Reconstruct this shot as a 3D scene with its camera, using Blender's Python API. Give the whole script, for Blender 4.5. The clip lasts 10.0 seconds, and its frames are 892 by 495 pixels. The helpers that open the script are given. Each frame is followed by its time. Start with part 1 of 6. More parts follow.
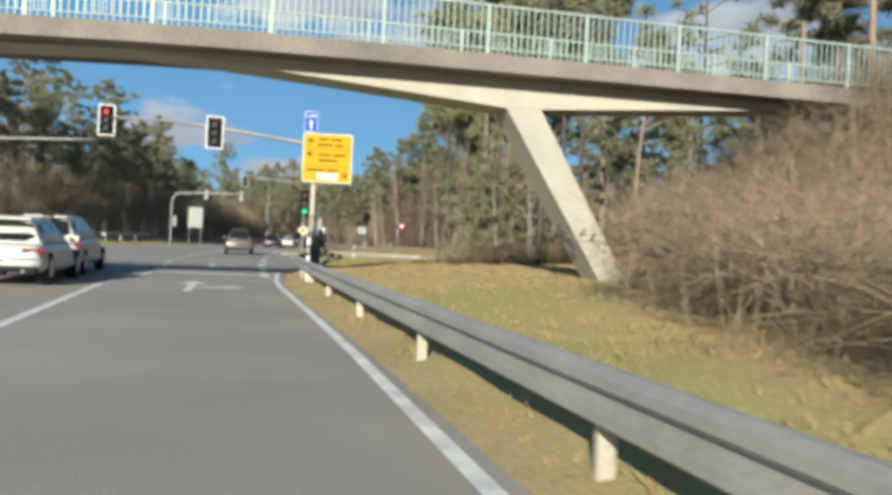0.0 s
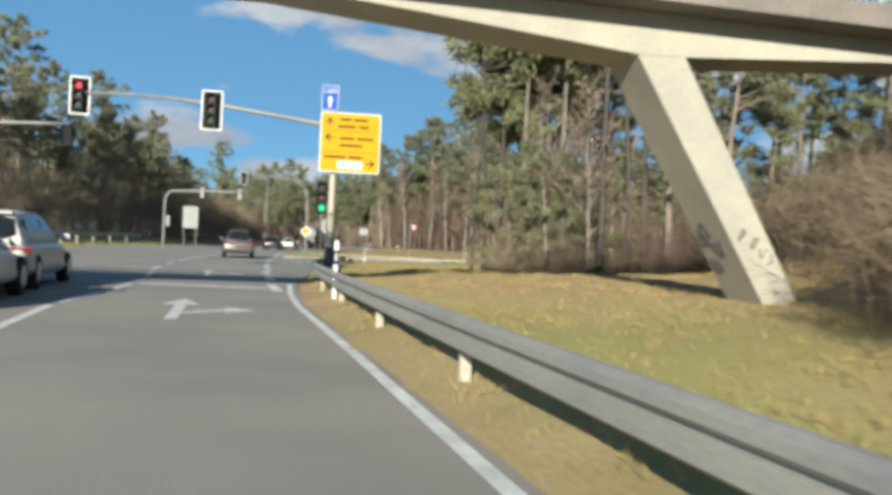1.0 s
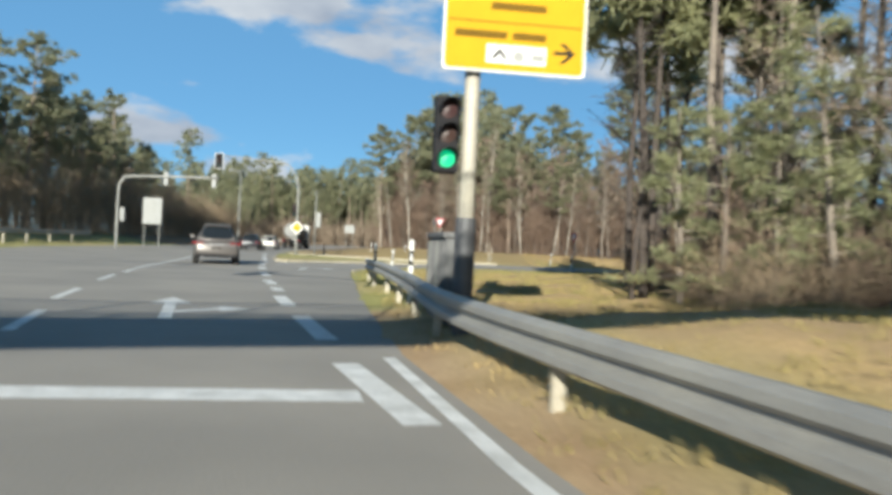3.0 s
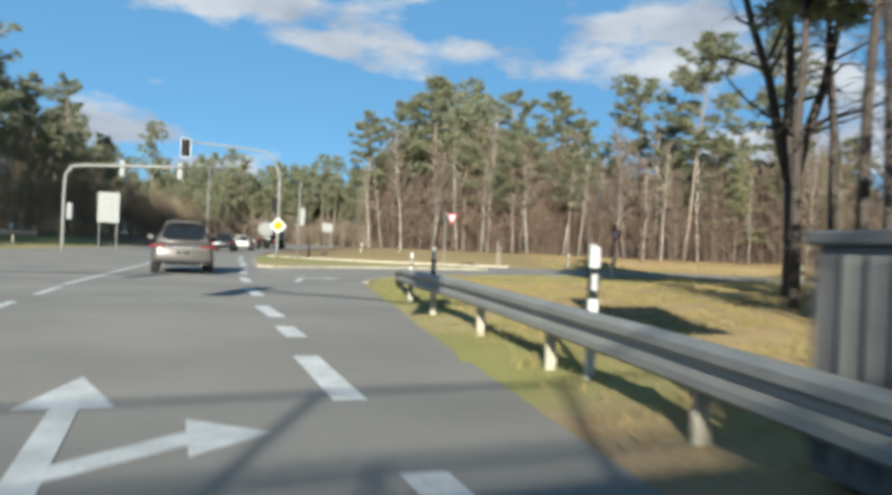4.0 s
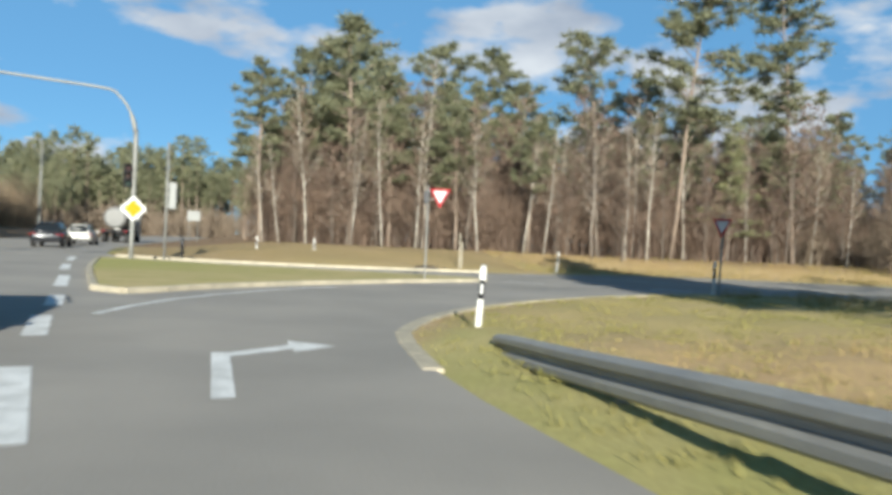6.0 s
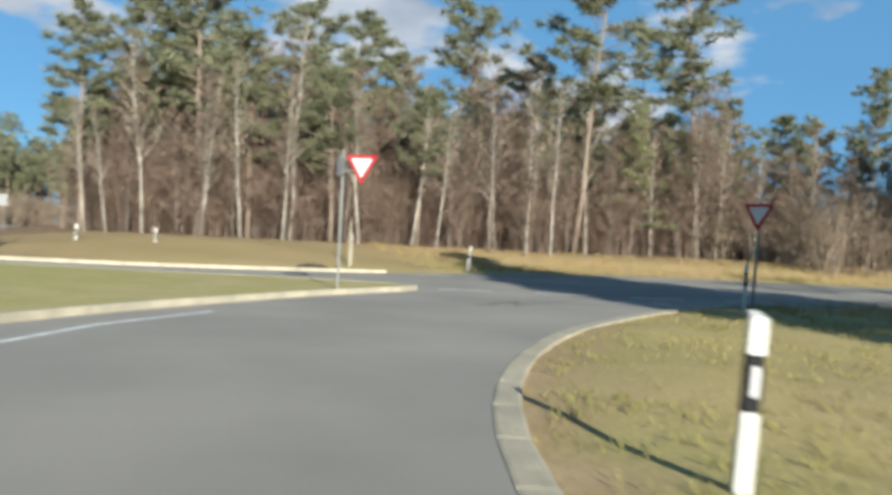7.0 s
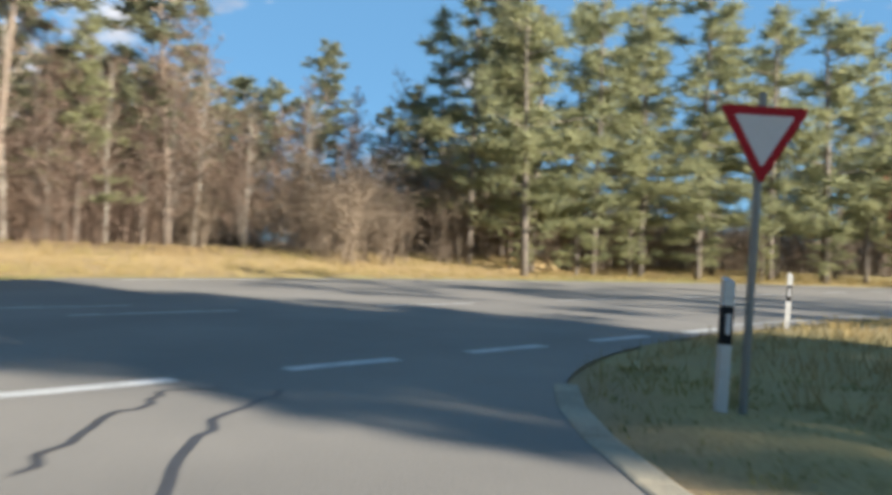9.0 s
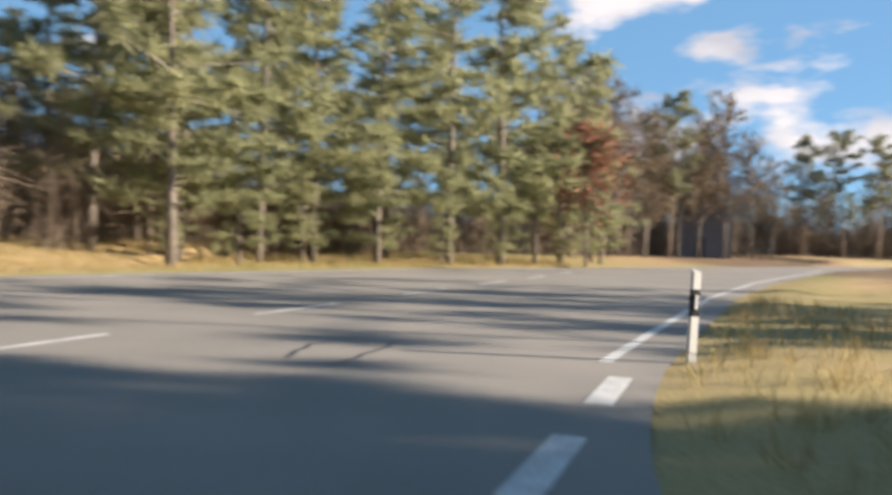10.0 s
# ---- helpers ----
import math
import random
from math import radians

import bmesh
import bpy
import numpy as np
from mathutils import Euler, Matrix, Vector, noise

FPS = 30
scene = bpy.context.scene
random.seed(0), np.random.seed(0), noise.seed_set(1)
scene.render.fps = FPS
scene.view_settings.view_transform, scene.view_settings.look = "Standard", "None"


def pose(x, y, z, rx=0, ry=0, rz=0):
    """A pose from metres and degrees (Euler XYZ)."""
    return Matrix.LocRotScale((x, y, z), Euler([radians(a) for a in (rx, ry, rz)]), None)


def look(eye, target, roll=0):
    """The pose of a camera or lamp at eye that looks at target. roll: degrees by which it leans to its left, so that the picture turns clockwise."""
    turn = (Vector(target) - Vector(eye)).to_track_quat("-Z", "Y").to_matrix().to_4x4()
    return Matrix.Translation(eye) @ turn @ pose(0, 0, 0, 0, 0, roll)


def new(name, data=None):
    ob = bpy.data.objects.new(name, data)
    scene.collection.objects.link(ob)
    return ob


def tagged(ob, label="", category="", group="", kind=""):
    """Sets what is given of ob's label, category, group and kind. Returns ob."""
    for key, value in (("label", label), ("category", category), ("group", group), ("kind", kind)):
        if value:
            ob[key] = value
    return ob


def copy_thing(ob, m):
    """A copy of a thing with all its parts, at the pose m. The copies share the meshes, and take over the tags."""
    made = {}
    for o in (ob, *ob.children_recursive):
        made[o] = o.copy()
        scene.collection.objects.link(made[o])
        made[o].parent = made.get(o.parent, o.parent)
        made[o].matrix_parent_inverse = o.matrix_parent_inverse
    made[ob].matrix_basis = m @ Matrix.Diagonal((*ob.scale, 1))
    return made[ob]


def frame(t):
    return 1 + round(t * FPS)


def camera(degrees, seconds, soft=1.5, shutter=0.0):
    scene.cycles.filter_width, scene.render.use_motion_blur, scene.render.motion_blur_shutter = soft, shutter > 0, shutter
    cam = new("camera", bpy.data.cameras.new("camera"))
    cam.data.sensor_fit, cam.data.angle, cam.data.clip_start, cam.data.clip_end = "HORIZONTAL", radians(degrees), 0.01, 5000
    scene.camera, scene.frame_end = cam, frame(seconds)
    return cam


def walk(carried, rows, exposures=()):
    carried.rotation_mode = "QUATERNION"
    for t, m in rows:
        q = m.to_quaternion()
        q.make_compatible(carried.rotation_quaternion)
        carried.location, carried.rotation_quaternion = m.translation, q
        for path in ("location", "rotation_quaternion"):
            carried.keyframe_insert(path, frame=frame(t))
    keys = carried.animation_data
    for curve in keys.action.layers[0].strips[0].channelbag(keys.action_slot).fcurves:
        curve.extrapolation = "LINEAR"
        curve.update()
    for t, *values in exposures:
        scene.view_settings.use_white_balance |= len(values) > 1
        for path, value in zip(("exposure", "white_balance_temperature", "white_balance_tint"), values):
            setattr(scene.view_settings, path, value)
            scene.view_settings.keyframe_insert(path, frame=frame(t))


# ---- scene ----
cam = camera(57.47, 10.0, soft=4.0, shutter=0.4)
# seconds, eye x, y, z, yaw to the left, pitch up, lean to the left
PATH = [
    (0.0, 0.000, 0.000, 1.196, 0.01, -0.11, 2.71),
    (0.5, -0.674, 2.323, 1.205, -0.11, -0.07, 2.75),
    (1.0, -1.523, 5.293, 1.215, -0.24, 0.01, 2.88),
    (1.5, -2.346, 8.157, 1.219, -0.40, 0.00, 3.11),
    (2.0, -3.386, 11.583, 1.189, -0.89, 0.01, 3.10),
    (2.5, -4.349, 15.093, 1.218, -1.48, -0.04, 3.09),
    (3.0, -5.421, 19.132, 1.138, -2.36, -0.01, 2.78),
    (4.5, -8.154, 31.475, 1.188, -6.14, -0.08, 2.37),
    (5.0, -8.925, 36.036, 1.178, -8.42, -0.06, 2.28),
    (6.5, -9.672, 48.589, 1.215, -18.75, -0.39, 2.72),
    (7.0, -9.307, 52.674, 1.191, -25.17, -0.42, 2.78),
    (7.5, -8.612, 55.913, 1.186, -32.50, -0.32, 2.78),
    (8.0, -7.204, 59.417, 1.206, -42.64, -0.28, 2.55),
    (8.5, -5.364, 62.179, 1.196, -52.85, -0.11, 2.37),
    (9.0, -2.503, 64.929, 1.173, -65.78, 0.11, 2.22),
    (9.5, 0.695, 66.657, 1.190, -76.99, -0.05, 2.06),
    (10.0, 4.704, 68.033, 1.179, -91.16, -0.39, 1.79),
]
walk(cam, [(t, pose(x, y, z, 0, 0, yaw) @ pose(0, 0, 0, 90 + pitch, 0, 0) @ pose(0, 0, 0, 0, 0, roll)) for t, x, y, z, yaw, pitch, roll in PATH],
     exposures=[(0.0, 0.98, 6300, 6), (2.5, 1.1, 6180, 5), (5.0, 1.2, 6130, 5), (7.0, 1.18, 6100, 5), (8.5, 1.48, 6230, 7), (10.0, 1.52, 6950, 16)])

# ---- world, sun, exposure ----
SUN_TO = Vector((0.128, 0.99, 0)).normalized()          # the way the light travels over the ground
SUN_EL = radians(17.6)
world = bpy.data.worlds.new("sky")
scene.world = world
world.use_nodes = True
wn, wl = world.node_tree.nodes, world.node_tree.links
wn.clear()
w_out, w_bg, w_sky = wn.new("ShaderNodeOutputWorld"), wn.new("ShaderNodeBackground"), wn.new("ShaderNodeTexSky")
w_sky.sky_type, w_sky.sun_disc = "NISHITA", False
w_sky.sun_elevation, w_sky.sun_rotation = SUN_EL, math.pi - math.atan2(SUN_TO.x, SUN_TO.y)
w_sky.altitude, w_sky.air_density, w_sky.dust_density, w_sky.ozone_density = 1500, 0.72, 0.35, 2.4
w_co, w_map = wn.new("ShaderNodeTexCoord"), wn.new("ShaderNodeMapping")
w_map.inputs["Scale"].default_value = (1.0, 1.0, 2.4)
w_map.inputs["Location"].default_value = (0.9, 0.7, 0.6)
w_noise, w_ramp, w_mix = wn.new("ShaderNodeTexNoise"), wn.new("ShaderNodeValToRGB"), wn.new("ShaderNodeMixRGB")
w_noise.inputs["Scale"].default_value, w_noise.inputs["Detail"].default_value, w_noise.inputs["Roughness"].default_value = 7.0, 8.0, 0.55
w_ramp.color_ramp.elements[0].position, w_ramp.color_ramp.elements[1].position = 0.64, 0.76
w_shade, w_sr = wn.new("ShaderNodeTexNoise"), wn.new("ShaderNodeValToRGB")
w_shade.inputs["Scale"].default_value, w_shade.inputs["Detail"].default_value = 5.0, 5.0
w_sr.color_ramp.elements[0].color, w_sr.color_ramp.elements[1].color = (3.6, 4.0, 4.8, 1), (6.8, 6.9, 7.2, 1)
w_sr.color_ramp.elements[0].position, w_sr.color_ramp.elements[1].position = 0.35, 0.62
wl.new(w_co.outputs["Generated"], w_map.inputs["Vector"])
wl.new(w_map.outputs["Vector"], w_noise.inputs["Vector"])
wl.new(w_map.outputs["Vector"], w_shade.inputs["Vector"])
# the cumulus banks that stand over the woods: way to each, its half width, depth and height
CLOUDS = [((-0.16, 0.95, 0.285), 0.20, 0.045), ((-0.11, 0.965, 0.232), 0.09, 0.022), ((0.07, 0.970, 0.232), 0.11, 0.030), ((-0.31, 0.944, 0.112), 0.10, 0.035), ((-0.20, 0.972, 0.085), 0.10, 0.020),
          ((0.34, 0.908, 0.238), 0.14, 0.055), ((0.47, 0.851, 0.225), 0.06, 0.045), ((0.60, 0.783, 0.165), 0.06, 0.030), ((0.66, 0.716, 0.245), 0.11, 0.060), ((0.04, 0.968, 0.30), 0.10, 0.035),
          ((0.925, -0.225, 0.290), 0.10, 0.045), ((0.916, -0.317, 0.238), 0.045, 0.034), ((0.905, -0.385, 0.178), 0.17, 0.030), ((0.88, -0.44, 0.150), 0.22, 0.055), ((0.96, -0.08, 0.30), 0.10, 0.05), ((0.95, -0.29, 0.125), 0.07, 0.035),
          ((0.49, 0.84, 0.13), 0.15, 0.06), ((0.905, 0.36, 0.20), 0.05, 0.025),
          ((-0.8, 0.3, 0.5), 0.3, 0.12), ((-0.6, -0.7, 0.35), 0.35, 0.10), ((0.5, -0.75, 0.42), 0.3, 0.12)]
w_sum = None
for (cx, cy, cz), wide, high in CLOUDS:
    w_off, w_div, w_len, w_in = wn.new("ShaderNodeVectorMath"), wn.new("ShaderNodeVectorMath"), wn.new("ShaderNodeVectorMath"), wn.new("ShaderNodeMapRange")
    w_off.operation, w_div.operation, w_len.operation = "SUBTRACT", "DIVIDE", "LENGTH"
    w_off.inputs[1].default_value, w_div.inputs[1].default_value = (cx, cy, cz), (wide, wide, high)
    for key, value in (("From Min", 1.5), ("From Max", 0.0), ("To Min", 0.0), ("To Max", 0.34)):
        w_in.inputs[key].default_value = value
    wl.new(w_co.outputs["Generated"], w_off.inputs[0])
    wl.new(w_off.outputs["Vector"], w_div.inputs[0])
    wl.new(w_div.outputs["Vector"], w_len.inputs[0])
    wl.new(w_len.outputs["Value"], w_in.inputs["Value"])
    if w_sum is None:
        w_sum = w_in.outputs["Result"]
    else:
        w_max = wn.new("ShaderNodeMath")
        w_max.operation = "MAXIMUM"
        wl.new(w_sum, w_max.inputs[0])
        wl.new(w_in.outputs["Result"], w_max.inputs[1])
        w_sum = w_max.outputs["Value"]
w_add = wn.new("ShaderNodeMath")
wl.new(w_noise.outputs["Fac"], w_add.inputs[0])
wl.new(w_sum, w_add.inputs[1])
wl.new(w_add.outputs["Value"], w_ramp.inputs["Fac"])
wl.new(w_shade.outputs["Fac"], w_sr.inputs["Fac"])
wl.new(w_ramp.outputs["Color"], w_mix.inputs["Fac"])
w_tone = wn.new("ShaderNodeMixRGB")
w_tone.blend_type, w_tone.inputs["Fac"].default_value, w_tone.inputs["Color2"].default_value = "MULTIPLY", 1.0, (0.90, 1.10, 1.04, 1)
wl.new(w_sky.outputs["Color"], w_tone.inputs["Color1"])
# thin haze evens out the blue round the horizon
w_haze = wn.new("ShaderNodeMixRGB")
w_haze.inputs["Color2"].default_value = (1.55, 3.70, 6.4, 1)
w_up, w_thin = wn.new("ShaderNodeSeparateXYZ"), wn.new("ShaderNodeMapRange")
for key, value in (("From Min", 0.32), ("From Max", 0.75), ("To Min", 0.66), ("To Max", 0.15)):
    w_thin.inputs[key].default_value = value
wl.new(w_co.outputs["Generated"], w_up.inputs["Vector"])
wl.new(w_up.outputs["Z"], w_thin.inputs["Value"])
wl.new(w_thin.outputs["Result"], w_haze.inputs["Fac"])
wl.new(w_tone.outputs["Color"], w_haze.inputs["Color1"])
wl.new(w_haze.outputs["Color"], w_mix.inputs["Color1"])
wl.new(w_sr.outputs["Color"], w_mix.inputs["Color2"])
wl.new(w_mix.outputs["Color"], w_bg.inputs["Color"])
w_bg.inputs["Strength"].default_value = 0.05
wl.new(w_bg.outputs["Background"], w_out.inputs["Surface"])
sun_data = bpy.data.lights.new("sun", "SUN")
sun_data.energy, sun_data.angle, sun_data.color = 4.75, radians(0.5), (1.0, 0.92, 0.79)
sun = new("sun", sun_data)
sun.matrix_world = look((0, -50, 40), Vector((0, -50, 40)) + SUN_TO * math.cos(SUN_EL) - Vector((0, 0, math.sin(SUN_EL))))


# ---- materials ----
def material(name, base, rough=0.7, metal=0.0, vary=0.25, scale=6.0, fine=60.0, bump=0.15, second=None, patch=0.5, spec=0.5, each=0.0, coords="Object", thin=0.0):
    """A surface with a broad and a fine variation of its colour, and fine relief."""
    m = bpy.data.materials.new(name)
    m.use_nodes = True
    n, l = m.node_tree.nodes, m.node_tree.links
    b = n["Principled BSDF"]
    b.inputs["Roughness"].default_value, b.inputs["Metallic"].default_value = rough, metal
    b.inputs["Specular IOR Level"].default_value = spec
    co = n.new("ShaderNodeTexCoord")
    big, small = n.new("ShaderNodeTexNoise"), n.new("ShaderNodeTexNoise")
    big.inputs["Scale"].default_value, big.inputs["Detail"].default_value = scale, 5.0
    small.inputs["Scale"].default_value, small.inputs["Detail"].default_value = fine, 3.0
    for t in (big, small):
        l.new(co.outputs[coords], t.inputs["Vector"])
    ramp, mix1, mix2 = n.new("ShaderNodeValToRGB"), n.new("ShaderNodeMixRGB"), n.new("ShaderNodeMixRGB")
    ramp.color_ramp.elements[0].position, ramp.color_ramp.elements[1].position = patch - 0.15, patch + 0.15
    l.new(big.outputs["Fac"], ramp.inputs["Fac"])
    other = second or tuple(c * (1 - vary) for c in base)
    mix1.inputs["Color1"].default_value, mix1.inputs["Color2"].default_value = (*other, 1), (*base, 1)
    l.new(ramp.outputs["Color"], mix1.inputs["Fac"])
    mix2.blend_type = "MULTIPLY"
    mix2.inputs["Fac"].default_value = min(1.0, vary * 1.6)
    l.new(mix1.outputs["Color"], mix2.inputs["Color1"])
    gain = n.new("ShaderNodeValToRGB")
    gain.color_ramp.elements[0].position, gain.color_ramp.elements[1].position = 0.3, 0.7
    gain.color_ramp.elements[0].color, gain.color_ramp.elements[1].color = (0.55, 0.55, 0.55, 1), (1.25, 1.25, 1.25, 1)
    l.new(small.outputs["Fac"], gain.inputs["Fac"])
    l.new(gain.outputs["Color"], mix2.inputs["Color2"])
    last = mix2.outputs["Color"]
    if each:
        info, mul, hsv = n.new("ShaderNodeNewGeometry"), n.new("ShaderNodeMapRange"), n.new("ShaderNodeHueSaturation")
        mul.inputs["To Min"].default_value, mul.inputs["To Max"].default_value = 1 - each, 1 + each
        l.new(info.outputs["Random Per Island"], mul.inputs["Value"])
        l.new(mul.outputs["Result"], hsv.inputs["Value"])
        l.new(last, hsv.inputs["Color"])
        last = hsv.outputs["Color"]
    l.new(last, b.inputs["Base Color"])
    if thin:
        # light passes through thin leaves
        through_, both = n.new("ShaderNodeBsdfTranslucent"), n.new("ShaderNodeMixShader")
        both.inputs["Fac"].default_value = thin
        l.new(last, through_.inputs["Color"])
        l.new(b.outputs["BSDF"], both.inputs[1])
        l.new(through_.outputs["BSDF"], both.inputs[2])
        l.new(both.outputs["Shader"], n["Material Output"].inputs["Surface"])
    if bump:
        bm_ = n.new("ShaderNodeBump")
        bm_.inputs["Strength"].default_value, bm_.inputs["Distance"].default_value = bump, 0.02
        l.new(small.outputs["Fac"], bm_.inputs["Height"])
        l.new(bm_.outputs["Normal"], b.inputs["Normal"])
    return m


def glow(name, colour, strength):
    m = bpy.data.materials.new(name)
    m.use_nodes = True
    b = m.node_tree.nodes["Principled BSDF"]
    b.inputs["Base Color"].default_value = (*colour, 1)
    b.inputs["Emission Color"].default_value = (*colour, 1)
    b.inputs["Emission Strength"].default_value = strength
    return m


ASPHALT = material("asphalt", (0.292, 0.268, 0.234), 0.85, 0, 0.12, 0.35, 45, 0.25, (0.228, 0.212, 0.188))
PAINT = material("road_paint", (0.72, 0.72, 0.70), 0.7, 0, 0.22, 3, 30, 0.1, (0.5, 0.5, 0.48))
KERB = material("kerb_stone", (0.44, 0.385, 0.285), 0.85, 0, 0.25, 2, 40, 0.2, (0.31, 0.28, 0.21))
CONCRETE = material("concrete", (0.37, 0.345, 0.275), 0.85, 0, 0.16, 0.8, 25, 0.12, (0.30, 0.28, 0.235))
# deck and edge beams: a darker, more mottled tone than the girder
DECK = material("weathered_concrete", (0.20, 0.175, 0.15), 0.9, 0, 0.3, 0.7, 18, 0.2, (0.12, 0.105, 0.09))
RAILPAINT = material("pale_green_paint", (0.29, 0.36, 0.33), 0.5, 0, 0.12, 4, 40, 0.05)
STEEL = material("galvanised_steel", (0.33, 0.32, 0.29), 0.55, 0.25, 0.25, 1.2, 30, 0.06, (0.27, 0.265, 0.25))
POSTSTEEL = material("weathered_steel_post", (0.42, 0.38, 0.30), 0.7, 0.15, 0.2, 2, 30, 0.08)
POLE = material("grey_pole_paint", (0.24, 0.24, 0.225), 0.55, 0.3, 0.15, 2, 30, 0.05)
MASTPAINT = material("beige_grey_mast_paint", (0.40, 0.37, 0.30), 0.6, 0.1, 0.18, 2, 30, 0.05, (0.30, 0.28, 0.24))
CABINET = material("grey_cabinet_paint", (0.15, 0.15, 0.15), 0.6, 0.1, 0.2, 3, 30, 0.05)
DARKPOLE = material("dark_grey_paint", (0.09, 0.09, 0.095), 0.5, 0.1, 0.2, 3, 30, 0.05)
BLACK = material("black_plastic", (0.018, 0.018, 0.02), 0.8, 0, 0.2, 5, 40, 0.05, spec=0.15)
WHITE = material("white_plastic", (0.52, 0.52, 0.50), 0.45, 0, 0.08, 5, 40, 0.03)
GREYBACK = material("sign_back_aluminium", (0.22, 0.225, 0.22), 0.6, 0.2, 0.12, 2, 30, 0.03)
YELLOW = material("yellow_sign_film", (0.46, 0.265, 0.012), 0.85, 0, 0.06, 3, 30, 0.02, spec=0.15)
BLUE = material("blue_sign_film", (0.015, 0.08, 0.34), 0.85, 0, 0.06, 3, 30, 0.02, spec=0.15)
RED = material("red_sign_film", (0.34, 0.02, 0.028), 0.85, 0, 0.08, 3, 30, 0.02, spec=0.15)
SIGNWHITE = material("white_sign_film", (0.55, 0.55, 0.55), 0.85, 0, 0.05, 3, 30, 0.02, spec=0.15)
FADED = material("weathered_black_print", (0.13, 0.075, 0.012), 0.9, 0, 0.1, 5, 40, 0.0, spec=0.1)
INK = material("black_sign_print", (0.03, 0.025, 0.02), 0.9, 0, 0.1, 5, 40, 0.0, spec=0.1)
REDGLOW, GREENGLOW = glow("red_signal_light", (0.30, 0.010, 0.012), 0.7), glow("green_signal_light", (0.008, 0.26, 0.11), 0.8)
REDLENS = material("dark_red_lens", (0.035, 0.012, 0.012), 0.5, 0, 0.1, 5, 40, 0.05)
AMBERLENS = material("dark_amber_lens", (0.032, 0.014, 0.010), 0.5, 0, 0.1, 5, 40, 0.05)
GREENLENS = material("dark_green_lens", (0.010, 0.030, 0.024), 0.5, 0, 0.1, 5, 40, 0.05)
PINEBARK = material("pine_bark", (0.25, 0.190, 0.142), 0.9, 0, 0.35, 1.0, 14, 0.5, (0.18, 0.142, 0.115))
GREYBARK = material("grey_bark", (0.22, 0.185, 0.15), 0.9, 0, 0.35, 1.2, 14, 0.4, (0.12, 0.10, 0.085))
DARKBARK = material("dark_bark", (0.075, 0.060, 0.050), 0.9, 0, 0.35, 1.2, 14, 0.4, (0.05, 0.04, 0.035))
BIRCHBARK = material("birch_bark", (0.50, 0.46, 0.39), 0.8, 0, 0.35, 1.5, 12, 0.3, (0.22, 0.19, 0.16))
NEEDLES = material("pine_needles", (0.295, 0.296, 0.182), 0.6, 0, 0.3, 0.4, 5, 0, (0.222, 0.232, 0.142), each=0.2, spec=0.15, thin=0.5)
NEEDLES2 = material("yellow_green_needles", (0.395, 0.395, 0.222), 0.6, 0, 0.3, 0.4, 5, 0, (0.298, 0.312, 0.180), each=0.2, spec=0.15, thin=0.55)
TWIGS = material("bare_twigs", (0.240, 0.188, 0.138), 0.9, 0, 0.3, 0.3, 5, 0, (0.165, 0.130, 0.098), each=0.35, spec=0.15)
REDTWIGS = material("red_brown_twigs", (0.200, 0.142, 0.105), 0.9, 0, 0.3, 0.3, 5, 0, (0.140, 0.100, 0.078), each=0.35, spec=0.15)
BRUSH = material("brown_brush", (0.27, 0.205, 0.135), 0.9, 0, 0.3, 0.3, 5, 0, (0.18, 0.138, 0.095), each=0.3, spec=0.2)
BANKBRUSH = material("grey_brown_brush", (0.240, 0.183, 0.126), 0.9, 0, 0.35, 0.3, 5, 0, (0.150, 0.116, 0.082), each=0.35, spec=0.15)
RUSTLEAF = material("rust_brown_leaves", (0.40, 0.20, 0.125), 0.8, 0, 0.3, 0.4, 5, 0, (0.30, 0.15, 0.10), each=0.3, spec=0.2)
STRAW = material("dry_grass", (0.40, 0.29, 0.14), 0.9, 0, 0.25, 0.3, 5, 0, (0.30, 0.25, 0.10), each=0.2, spec=0.2, thin=0.3)
SOD = material("green_grass", (0.22, 0.21, 0.07), 0.9, 0, 0.25, 0.3, 5, 0, (0.30, 0.26, 0.10), each=0.2, spec=0.2, thin=0.3)
CARPAINT = material("brown_grey_car_paint", (0.130, 0.119, 0.112), 0.38, 0.45, 0.08, 3, 60, 0.0)
CARDARK = material("dark_car_paint", (0.025, 0.027, 0.032), 0.25, 0.3, 0.08, 3, 60, 0.0)
CARWHITE = material("white_car_paint", (0.50, 0.49, 0.46), 0.3, 0.0, 0.06, 3, 60, 0.0)
GLASS = material("tinted_car_glass", (0.012, 0.015, 0.018), 0.06, 0.0, 0.05, 3, 60, 0.0)
TANKSKIN = material("dull_tank_skin", (0.19, 0.19, 0.185), 0.6, 0.2, 0.25, 0.8, 20, 0.05)
TYRE = material("tyre_rubber", (0.02, 0.02, 0.02), 0.85, 0, 0.2, 5, 50, 0.1)
RIM = material("alloy_rim", (0.5, 0.5, 0.5), 0.3, 0.9, 0.1, 5, 50, 0.0)
TAIL = material("red_tail_lamp", (0.19, 0.016, 0.016), 0.2, 0, 0.1, 5, 50, 0.0)
PLATE = material("number_plate", (0.45, 0.45, 0.42), 0.5, 0, 0.05, 5, 50, 0.0)
HUTWALL = material("dark_grey_cladding", (0.20, 0.215, 0.25), 0.8, 0, 0.2, 1, 20, 0.1)


